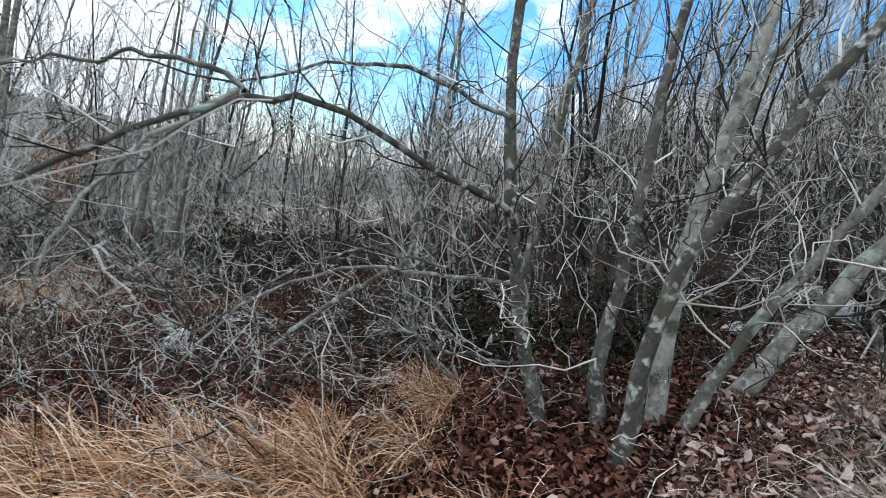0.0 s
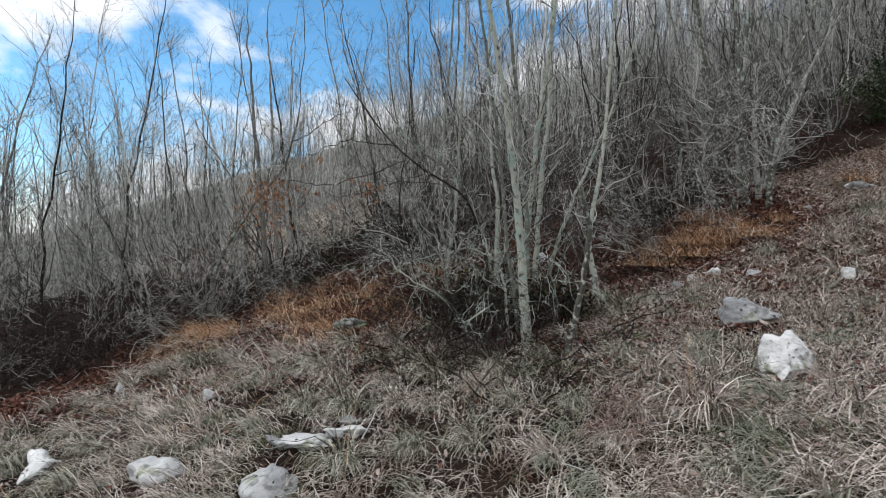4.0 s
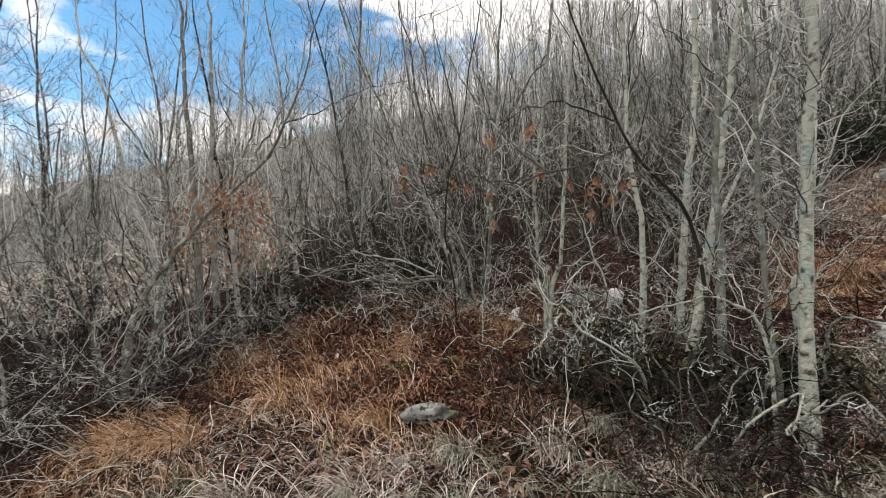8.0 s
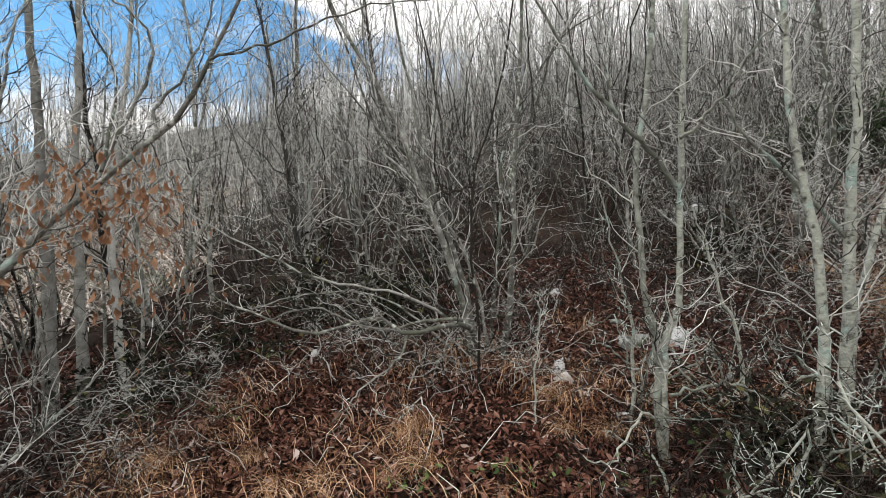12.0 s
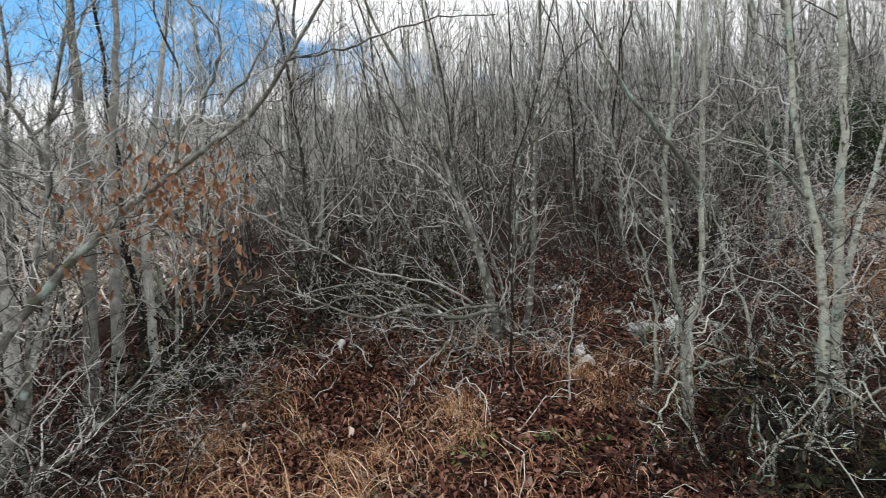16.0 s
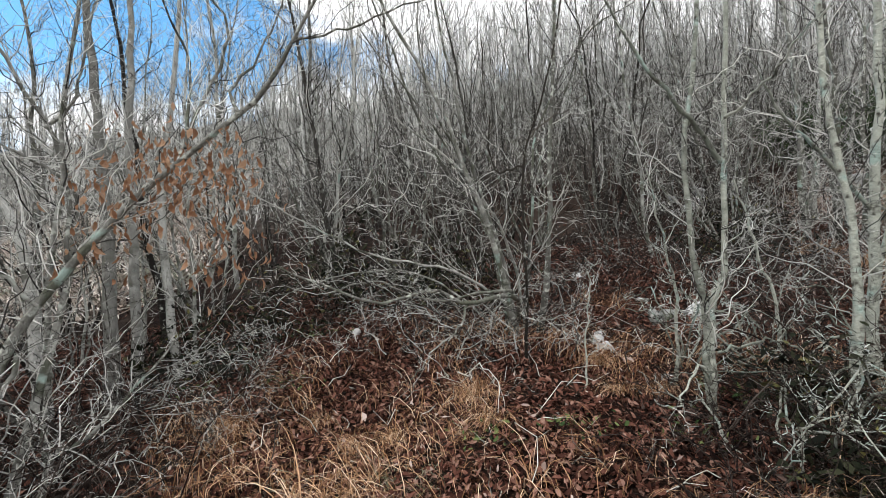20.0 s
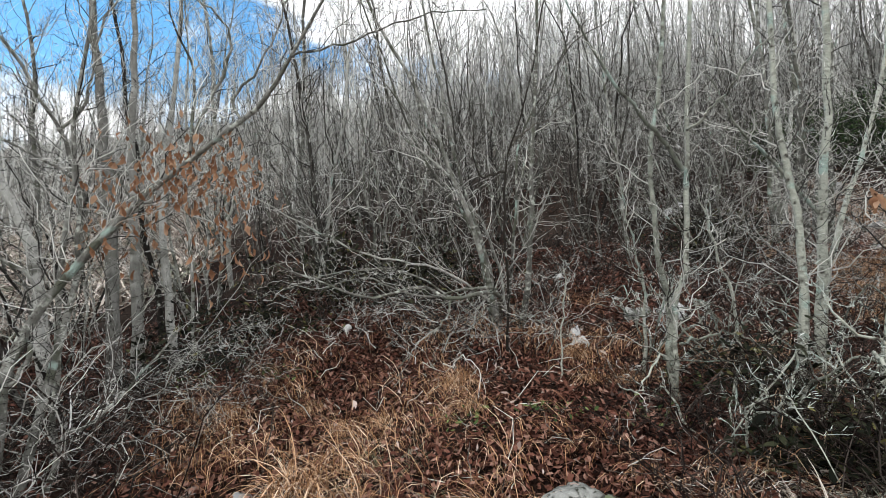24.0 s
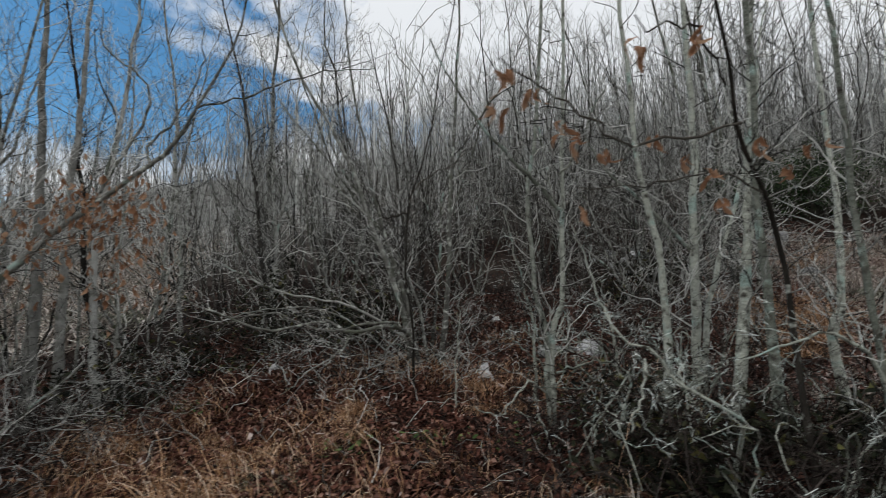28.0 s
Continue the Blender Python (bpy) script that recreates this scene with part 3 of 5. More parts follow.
hero("slim_tree", M_LABEL, "tree", 25, part_mat=lichen_bark, stems=[([(1.27, 4.32, 1.07), (1.25, 4.30, 1.88), (1.18, 4.35, 2.8), (1.15, 4.4, 4.6)], 0.033, 0.012)], shoots=23, shoot_len=0.57)
hero("broken_sapling", "broken dead sapling with a snapped pale top", "tree", 26, [([(1.80, 2.95, 0.85), (1.90, 2.88, 1.4), (1.93, 2.82, 1.72), (1.84, 2.74, 1.98)], 0.026, 0.018)], shoots=15, shoot_len=0.34, grow=False)
hero("slim_tree", M_LABEL, "tree", 27, part_mat=lichen_bark, stems=[([(2.16, 3.98, 1.1), (2.10, 3.94, 1.62), (2.11, 3.88, 1.80), (2.2, 3.9, 2.6), (2.32, 3.95, 4.2)], 0.036, 0.014)], shoots=23, shoot_len=0.52)
hero("forked_tree", "lichen-spotted tree forking low above leaf litter", "tree", 31, [
    ([(0.74, 4.62, 1.03), (0.70, 4.63, 1.25), (0.71, 4.61, 1.45), (0.70, 4.62, 1.60), (0.66, 4.63, 1.80), (0.65, 4.64, 2.05), (0.63, 4.65, 2.45), (0.72, 4.63, 3.05), (0.8, 4.65, 4.4)], 0.025, 0.013),
    ([(0.745, 4.61, 1.03), (0.705, 4.62, 1.25), (0.715, 4.60, 1.45), (0.72, 4.61, 1.60), (0.78, 4.60, 1.80), (0.80, 4.60, 2.14), (0.80, 4.60, 2.58), (0.84, 4.60, 3.35), (0.9, 4.6, 4.8)], 0.025, 0.013)],
    lichen_bark, twig_mat, 18, 0.5, 1, [
    ([(0.80, 4.60, 2.34), (0.66, 4.58, 2.47), (0.47, 4.55, 2.61), (0.29, 4.55, 2.78), (0.11, 4.55, 3.0), (-0.05, 4.55, 3.3)], 0.018, 0.005),
    ([(0.80, 4.58, 2.56), (0.78, 4.35, 2.66), (0.72, 4.15, 2.78), (0.71, 4.02, 2.87)], 0.011, 0.004),
    ([(0.74, 4.60, 1.35), (0.95, 4.45, 1.42), (1.15, 4.40, 1.3)], 0.010, 0.004),
    ([(0.72, 4.62, 1.22), (0.5, 4.5, 1.36), (0.3, 4.42, 1.22), (0.12, 4.36, 1.28)], 0.009, 0.003)])
hero("dead_branch", "fallen pale lichen-crusted dead branch propped in bushes", "branch", 38, [
    ([(1.02, 3.78, 0.88), (0.90, 3.62, 1.10), (0.74, 3.46, 1.26), (0.63, 3.40, 1.33), (0.48, 3.46, 1.41), (0.40, 3.50, 1.50), (0.32, 3.55, 1.56), (0.27, 3.6, 1.65)], 0.011, 0.004)], lichen_bark, lichen_twig, 26, 0.26, 1, [
    ([(0.40, 3.50, 1.50), (0.30, 3.42, 1.44), (0.22, 3.36, 1.28)], 0.007, 0.003), ([(0.48, 3.46, 1.41), (0.6, 3.6, 1.5), (0.78, 3.66, 1.46)], 0.007, 0.003)], grow=False, spur=4, knob=0.002)
hero("dead_branch", "pale dead branch arching low over dark brambles", "branch", 39, [
    ([(1.42, 3.35, 0.88), (1.39, 3.35, 1.25), (1.34, 3.35, 1.46), (1.24, 3.35, 1.55), (1.11, 3.35, 1.58), (0.88, 3.35, 1.55), (0.68, 3.35, 1.50)], 0.013, 0.004)], lichen_bark, lichen_twig, 22, 0.3, 1, grow=False, spur=3, knob=0.0018)
hero("dead_branch", "bare pale branch fallen at the edge of brambles", "branch", 40, [([(0.86, 3.42, 0.78), (0.98, 3.34, 0.87), (1.16, 3.31, 0.87), (1.41, 3.32, 0.95)], 0.011, 0.004)], pale_bark, pale_twig, 10, 0.2, 0, grow=False)
for seed, nodes, r in ((43, [(0.78, 4.92, 1.15), (0.76, 4.9, 1.56), (0.72, 4.9, 1.84), (0.64, 4.9, 2.09), (0.55, 4.9, 2.4)], 0.013), (44, [(1.22, 4.62, 1.15), (1.17, 4.6, 1.48), (1.09, 4.6, 1.74), (0.98, 4.6, 2.03), (0.89, 4.6, 2.25)], 0.014), (45, [(0.30, 5.1, 1.1), (0.30, 5.1, 1.35), (0.33, 5.1, 1.6), (0.31, 5.1, 1.8)], 0.007)):
    hero("crooked_sapling", "thin crooked sapling crusted with pale lichen", "sapling", seed, [(nodes, r, 0.004)], lichen_bark, lichen_twig, 16, 0.28, 1, spur=3, knob=0.0018)
hero("dark_sapling", "dark twisted sapling before paler stems", "sapling", 46, [
    ([(0.16, 5.55, 1.22), (0.10, 5.42, 1.6), (0.0, 5.3, 2.05), (0.01, 5.3, 2.33), (0.04, 5.3, 2.58), (0.09, 5.25, 2.74), (0.13, 5.2, 3.03), (0.18, 5.1, 3.4), (0.26, 5.0, 4.0)], 0.011, 0.005)], dark_bark, brown_twig, 12, 0.4, 1, [
    ([(0.04, 5.3, 2.58), (0.17, 5.3, 2.72), (0.32, 5.28, 2.80), (0.50, 5.25, 2.98)], 0.008, 0.003), ([(0.02, 5.3, 2.42), (-0.12, 5.3, 2.36), (-0.2, 5.3, 2.5), (-0.24, 5.25, 2.75), (-0.30, 5.2, 3.2)], 0.009, 0.003)])
hero("coppice_tree", "grey coppiced tree with thin arching stems", "tree", 32, [
    ([(0.30, 5.95, 1.25), (0.09, 5.85, 1.88), (-0.09, 5.80, 2.27), (-0.19, 5.85, 2.55), (-0.46, 5.90, 3.16), (-0.77, 5.95, 3.68), (-1.05, 6.0, 4.4)], 0.031, 0.011),
    ([(0.36, 6.02, 1.28), (0.20, 5.98, 1.85), (0.02, 5.95, 2.3), (-0.10, 5.95, 2.7), (-0.22, 6.0, 3.3), (-0.4, 6.05, 4.2)], 0.026, 0.010),
    ([(0.47, 5.92, 1.32), (0.53, 5.87, 1.96), (0.53, 5.87, 2.6), (0.56, 5.87, 3.25), (0.60, 5.90, 3.95), (0.62, 5.9, 5.2)], 0.029, 0.011),
    ([(0.27, 5.95, 1.26), (0.10, 6.1, 2.13), (-0.28, 6.2, 2.69), (-0.83, 6.3, 4.02)], 0.022, 0.008),
    ([(0.50, 6.21, 1.36), (0.56, 6.19, 2.1), (0.61, 6.18, 2.92), (0.94, 6.09, 3.66), (1.23, 6.01, 4.11)], 0.018, 0.006),
    ([(0.42, 6.05, 1.33), (0.25, 6.0, 2.0), (-0.2, 5.9, 2.6), (-0.9, 5.8, 3.4)], 0.016, 0.006)],
    bark, twig_mat, 18, 0.5, 1, [
    ([(0.25, 5.85, 1.42), (-0.01, 5.37, 1.64), (-0.33, 5.35, 1.59), (-0.48, 5.5, 1.67), (-0.85, 5.4, 1.6), (-1.15, 5.5, 1.69), (-1.39, 5.6, 1.78)], 0.020, 0.005),
    ([(-0.01, 5.37, 1.64), (-0.23, 5.4, 1.62), (-0.52, 5.5, 1.58), (-0.85, 5.6, 1.71), (-1.12, 5.6, 1.65)], 0.013, 0.004),
    ([(-0.33, 5.35, 1.59), (-0.45, 5.2, 1.44), (-0.61, 5.1, 1.34), (-0.73, 5.0, 1.24)], 0.009, 0.003),
    ([(0.15, 5.85, 1.55), (-0.3, 5.7, 1.78), (-0.75, 5.75, 1.86), (-1.2, 5.8, 2.05), (-1.6, 5.9, 2.3)], 0.013, 0.004),
    ([(0.1, 6.0, 1.4), (-0.4, 6.15, 1.75), (-0.9, 6.2, 1.75), (-1.4, 6.3, 1.6)], 0.010, 0.004),
    ([(0.25, 5.95, 1.35), (0.0, 5.6, 1.5), (-0.2, 5.45, 1.35)], 0.008, 0.003),
    ([(0.3, 5.9, 1.35), (0.45, 5.6, 1.45), (0.5, 5.35, 1.35)], 0.007, 0.003),
    ([(0.62, 6.18, 2.5), (0.75, 6.35, 2.8), (0.86, 6.4, 3.05), (0.92, 6.15, 3.44), (0.97, 5.98, 3.76), (1.16, 5.61, 3.87)], 0.016, 0.005),
    ([(0.86, 6.4, 3.05), (0.66, 6.4, 3.52), (0.47, 6.39, 4.05), (0.21, 6.31, 4.4)], 0.012, 0.004),
    ([(0.0, 6.0, 2.4), (-0.3, 6.2, 2.75), (-0.52, 6.35, 2.95), (-0.62, 6.3, 3.2), (-0.88, 6.3, 3.5)], 0.013, 0.004),
    ([(-0.1, 6.0, 2.6), (-0.45, 5.7, 2.9), (-0.6, 5.5, 3.35), (-0.55, 5.3, 3.8)], 0.010, 0.003)])
for seed, nodes, r in ((33, [(-2.77, 6.34, 1.10), (-2.92, 6.38, 1.82), (-3.22, 6.46, 2.47), (-3.55, 6.55, 3.54)], 0.056), (34, [(-2.42, 6.37, 1.17), (-2.49, 6.39, 2.02), (-2.62, 6.44, 3.03), (-2.72, 6.45, 4.13)], 0.058),
                      (35, [(-2.07, 6.64, 1.29), (-2.24, 6.67, 2.08), (-2.22, 6.68, 2.84), (-2.15, 6.66, 4.30)], 0.040), (36, [(-2.33, 6.60, 1.23), (-2.43, 6.60, 2.65), (-2.48, 6.60, 4.38)], 0.048)):
    hero("slim_tree", "grey smooth-barked tree behind arching twigs", "tree", seed, [(nodes, r, r * 0.4)], pale_bark, pale_twig, shoots=14, shoot_len=0.5)
bow = hero("arching_shrub", "grey arching shrub with withered orange leaves", "shrub", 41, [
    ([(-2.59, 5.28, 0.86), (-2.58, 5.34, 1.06), (-2.59, 5.43, 1.31), (-2.46, 5.51, 1.64), (-2.26, 5.51, 1.93), (-1.99, 5.44, 2.24), (-1.54, 5.28, 2.60), (-1.33, 5.11, 2.89), (-1.15, 4.94, 3.22)], 0.040, 0.008),
    ([(-2.58, 5.19, 0.88), (-2.70, 4.94, 1.39), (-2.82, 4.78, 1.89), (-2.74, 4.69, 2.64)], 0.022, 0.006),
    ([(-2.49, 5.32, 0.90), (-2.43, 5.61, 1.56), (-2.46, 5.82, 2.09), (-2.51, 5.79, 2.32), (-2.58, 5.74, 2.52), (-2.72, 5.61, 2.84), (-2.82, 5.48, 3.05), (-2.86, 5.36, 3.30)], 0.024, 0.005),
    ([(-2.37, 5.28, 0.83), (-2.33, 5.32, 0.93), (-2.24, 5.36, 0.96), (-2.14, 5.48, 1.06), (-2.00, 5.65, 1.26), (-1.91, 5.77, 1.41)], 0.017, 0.006),
    ([(-2.62, 5.15, 0.86), (-2.91, 4.78, 1.23), (-3.07, 4.53, 1.73), (-2.99, 4.36, 2.22)], 0.018, 0.005)],
    bark, pale_twig, 34, 0.5, 1, [
    ([(-2.51, 5.44, 1.39), (-2.57, 5.36, 1.16), (-2.67, 5.19, 1.20), (-2.74, 5.03, 1.31)], 0.016, 0.005),
    ([(-2.90, 5.28, 2.42), (-2.73, 5.43, 2.39), (-2.58, 5.52, 2.32), (-2.43, 5.61, 2.19), (-2.38, 5.52, 1.81)], 0.005, 0.014),
    ([(-2.58, 5.74, 2.52), (-2.45, 5.74, 2.75), (-2.40, 5.72, 3.09), (-2.24, 5.61, 3.45), (-2.19, 5.57, 3.72)], 0.012, 0.004),
    ([(-1.87, 5.40, 2.35), (-1.81, 5.52, 2.68), (-1.71, 5.52, 2.95), (-1.70, 5.44, 3.10), (-1.79, 5.40, 3.19), (-1.93, 5.36, 3.30), (-1.95, 5.32, 3.51)], 0.013, 0.004),
    ([(-1.83, 5.38, 2.39), (-1.87, 5.61, 2.89), (-1.98, 5.52, 3.18), (-1.99, 5.44, 3.47)], 0.011, 0.004),
    ([(-1.58, 5.29, 2.56), (-1.63, 5.44, 2.76), (-1.48, 5.44, 3.01), (-1.38, 5.36, 3.30), (-1.36, 5.28, 3.55)], 0.011, 0.004),
    ([(-1.33, 5.11, 2.89), (-1.04, 4.99, 2.97), (-0.67, 4.86, 3.12), (-0.33, 4.78, 3.15)], 0.008, 0.003),
    ([(-2.46, 5.48, 1.60), (-2.63, 5.32, 1.81), (-2.77, 5.13, 1.73), (-2.99, 4.86, 1.64)], 0.012, 0.004),
    ([(-2.26, 5.48, 1.93), (-2.06, 5.65, 2.14), (-1.79, 5.73, 2.35), (-1.41, 5.69, 2.39)], 0.010, 0.003)])
rng = np.random.default_rng(5)
line = np.concatenate([through_nodes([(-2.20, 5.44, 1.93), (-1.99, 5.40, 2.16), (-1.79, 5.32, 2.31), (-1.58, 5.23, 2.31)], 40), through_nodes([(-1.68, 5.28, 2.43), (-1.63, 5.28, 2.22), (-1.61, 5.28, 1.98), (-1.66, 5.32, 1.81)], 26), through_nodes([(-2.41, 5.69, 2.22), (-2.16, 5.65, 2.39), (-1.91, 5.69, 2.35)], 24)])
leaves_on(bow, 6, [p + rng.normal(0, 0.11, 3) + (0, 0, -0.04) for p in line for _ in range(4)], 0.062, orange_leaf)
oak = hero("leafy_sapling", "young oak sapling with a few withered orange leaves", "tree", 42, [
    ([(1.28, 3.62, 0.9), (1.22, 3.58, 1.45), (1.09, 3.5, 1.95), (0.85, 3.38, 2.15), (0.62, 3.27, 2.30), (0.4, 3.12, 2.55), (0.2, 3.0, 2.85)], 0.017, 0.004)],
    dark_bark, brown_twig, 10, 0.35, 1, [
    ([(0.62, 3.26, 2.28), (0.37, 3.21, 2.19), (0.0, 3.12, 2.08), (-0.12, 3.06, 2.1), (-0.28, 3.03, 2.12), (-0.42, 2.97, 2.13)], 0.006, 0.002),
    ([(0.52, 3.21, 2.38), (0.25, 3.05, 2.38), (0.09, 2.99, 2.33), (-0.1, 2.93, 2.25)], 0.005, 0.002),
    ([(0.8, 3.36, 2.17), (0.64, 3.2, 2.15), (0.49, 3.02, 2.1), (0.43, 2.92, 2.1)], 0.005, 0.002),
    ([(0.95, 3.43, 2.08), (0.63, 3.3, 2.13), (0.32, 3.25, 2.06), (0.01, 3.28, 2.0)], 0.005, 0.002)])
spots = [(-0.41, 2.96, 2.1), (-0.41, 3.0, 2.05), (-0.31, 3.03, 2.11), (-0.22, 3.07, 2.06), (-0.15, 3.09, 2.06), (-0.06, 3.1, 2.03), (-0.09, 2.93, 2.22), (0.06, 2.92, 2.25), (0.36, 3.01, 2.08), (0.41, 2.98, 2.0), (0.42, 2.94, 2.06), (0.4, 3.18, 1.98), (0.01, 3.29, 1.94), (0.18, 3.19, 2.14), (0.32, 3.22, 2.11), (0.41, 3.21, 2.08)]
leaves_on(oak, 8, [np.array(p) + rng.normal(0, 0.011, 3) for p in spots for _ in range(4)], 0.048, orange_leaf)

# low lichen-covered bushes beside the forked tree
for seed, x, y, h, w in ((51, 0.95, 4.15, 0.5, 0.7), (52, 1.35, 4.75, 0.6, 0.6), (54, 1.75, 3.65, 0.6, 0.7), (55, 1.25, 3.45, 0.5, 0.6), (56, 1.0, 5.1, 0.5, 0.5), (57, 0.7, 4.25, 0.35, 0.6), (60, 1.55, 4.4, 0.6, 0.6), (65, 0.95, 3.5, 0.45, 0.6)):
    rng = np.random.default_rng(seed)
    stems = []
    for k in range(6):
        a = rng.uniform(0, 2 * math.pi)
        d = np.array((math.cos(a), math.sin(a), 0)) * w * rng.uniform(0.4, 1)
        b = np.array((x, y, lz(x, y))) + d * 0.12
        kink = rng.normal(0, 0.07, (3, 3))
        stems.append(([b, b + d * 0.25 + (0, 0, h * rng.uniform(0.2, 0.4)) + kink[0], b + d * 0.5 + (0, 0, h * rng.uniform(0.4, 0.8)) + kink[1], b + d * 0.8 + (0, 0, h * rng.uniform(0.35, 0.9)) + kink[2], b + d + (0, 0, h * rng.uniform(0.25, 1.0))], 0.0090 * rng.uniform(0.5, 1.3), 0.0026))
    hero("lichen_bush", "low bare bush crusted with pale green lichen", "bush", seed, stems, lichen_bark, lichen_twig, 13, 0.20, 1, spur=3, knob=0.0019)

# ---------------------------------------------------------------- the thicket
EDGE_X = [-20, -6, -3.8, -3.0, -2.55, -2.2, -1.7, -1.2, -0.4, 0.1, 0.6, 1.2, 1.9, 2.5, 3.2, 3.8, 4.4, 5.2, 6.5, 8.0, 9.5, 11.0, 20.0]
EDGE_Y = [4.6, 4.3, 4.4, 4.6, 5.2, 6.0, 6.7, 7.2, 7.1, 6.6, 6.7, 6.8, 6.6, 6.3, 6.0, 6.9, 7.2, 8.4, 9.0, 8.8, 7.2, 4.5, -4.0]


def inside(x, y):
    """Metres behind the thicket's edge."""
    return y - np.interp(x, EDGE_X, EDGE_Y)


def scatter(seed, box, gap, lo, hi, tries=4000):
    """Places in box whose depth behind the edge is between lo and hi, at least gap apart."""
    r = np.random.default_rng(seed)
    got = np.zeros((0, 2))
    for p in np.stack([r.uniform(box[0], box[1], tries), r.uniform(box[2], box[3], tries)], -1):
        if lo <= inside(*p) <= hi and (not len(got) or ((got - p) ** 2).sum(1).min() > gap ** 2):
            got = np.concatenate([got, [p]])
    return got


def glade(x, y):
    """Negative inside the pale clearing beyond the left part of the thicket."""
    return np.minimum(((x + 7.2) / 4.6) ** 2 + ((y - 16.0) / 5.8) ** 2, ((x + 4.7) / 2.3) ** 2 + ((y - 10.8) / 2.9) ** 2) - 1


def spread_out(things, places, seed, s0, s1, sink=0.02, swing=180):
    """The first ones take the first places, and copies of them the rest."""
    r = np.random.default_rng(seed)
    for k, (x, y) in enumerate(places):
        m = at_ground(x, y, r.uniform(-swing, swing), r.uniform(s0, s1), sink)
        if k < len(things):
            things[k].matrix_basis = m
        else:
            copy_thing(things[r.integers(len(things))], m)


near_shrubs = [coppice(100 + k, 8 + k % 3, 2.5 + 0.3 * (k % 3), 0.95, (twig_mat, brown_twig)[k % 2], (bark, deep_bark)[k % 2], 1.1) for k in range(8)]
left_shrubs = [coppice(112 + k, 8, 2.5 + 0.3 * (k % 3), 0.95, twig_mat, (bark, deep_bark)[k % 2], 1.0) for k in range(4)]
row = scatter(1, (-8, 11, 3.5, 13), 0.95, 0.15, 2.4)
spread_out(near_shrubs, np.concatenate([row[row[:, 0] > -1.3], [(4.6, 7.9), (5.0, 8.4), (5.3, 7.9), (4.9, 9.0), (5.75, 8.2)]]), 2, 0.7, 1.15, 0.02, 50)
spread_out(left_shrubs, row[row[:, 0] <= -1.3][::2], 12, 0.7, 1.15, 0.02, 50)
# Shrubs behind the front row, darkened in colour for the shade there.
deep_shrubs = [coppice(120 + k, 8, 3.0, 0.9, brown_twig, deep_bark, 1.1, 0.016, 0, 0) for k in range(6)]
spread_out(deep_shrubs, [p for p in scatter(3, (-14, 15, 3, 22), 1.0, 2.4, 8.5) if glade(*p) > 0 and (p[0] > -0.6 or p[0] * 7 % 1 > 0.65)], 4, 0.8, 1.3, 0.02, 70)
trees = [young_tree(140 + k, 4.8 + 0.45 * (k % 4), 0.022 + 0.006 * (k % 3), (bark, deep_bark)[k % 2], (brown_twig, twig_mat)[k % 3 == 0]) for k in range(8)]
spread_out(trees, np.concatenate([[p for p in scatter(5, (-9, 8, 3.5, 14), 1.4, 0.3, 3.5) if glade(*p) > 0], [p for p in scatter(6, (-13, 15, 2, 20), 2.2, 3.5, 9) if glade(*p) > 0]]), 7, 0.75, 1.2, 0.02, 60)
left_trees = [young_tree(150 + k, 5.0 + 0.5 * (k % 3), 0.018 + 0.006 * (k % 3), (bark, pale_bark)[k % 2], twig_mat) for k in range(5)]
spread_out(left_trees, [p for p in scatter(14, (-8, -0.8, 3.5, 13), 0.95, 0.3, 5.0) if glade(*p) > 0], 17, 0.75, 1.15, 0.02, 60)
tangles = [tangle(160 + k, 0.6, 0.66 + 0.1 * k, (brown_twig, twig_mat)[k == 3], 10, 2) for k in range(5)]
front = np.concatenate([scatter(8, (-7, 7, 3.5, 13), 0.6, -0.15, 0.5), [(2.9, 5.6), (-2.5, 5.3), (-2.3, 6), (-2, 6.4), (-0.2, 6.3), (0.3, 6), (0.1, 5.75), (3, 5.9), (3.3, 5.7), (2.3, 6), (2.6, 5.5), (-2.6, 5), (-2.75, 4.6), (-2.6, 5.6), (-1.9, 5.9), (0, 6), (-0.5, 6.6), (0.45, 5.8), (-0.3, 5.95), (2.2, 5.4)]])
spread_out(tangles, front, 9, 0.7, 1.2)
# Brambles at the thicket's base, coloured near black to stand for its shade.
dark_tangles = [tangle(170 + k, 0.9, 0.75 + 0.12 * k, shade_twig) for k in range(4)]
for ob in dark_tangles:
    tagged(ob, "brown bramble tangle darkened as shade under shrubs and trees", group="deep brambles")
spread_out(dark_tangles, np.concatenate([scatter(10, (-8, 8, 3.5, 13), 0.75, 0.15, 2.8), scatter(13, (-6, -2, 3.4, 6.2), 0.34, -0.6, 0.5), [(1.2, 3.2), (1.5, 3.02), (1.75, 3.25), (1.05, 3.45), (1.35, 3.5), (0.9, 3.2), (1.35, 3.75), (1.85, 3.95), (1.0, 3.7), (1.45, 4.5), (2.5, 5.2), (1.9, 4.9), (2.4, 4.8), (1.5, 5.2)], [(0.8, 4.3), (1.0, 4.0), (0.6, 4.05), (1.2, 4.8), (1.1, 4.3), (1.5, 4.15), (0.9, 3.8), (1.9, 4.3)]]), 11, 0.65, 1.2)

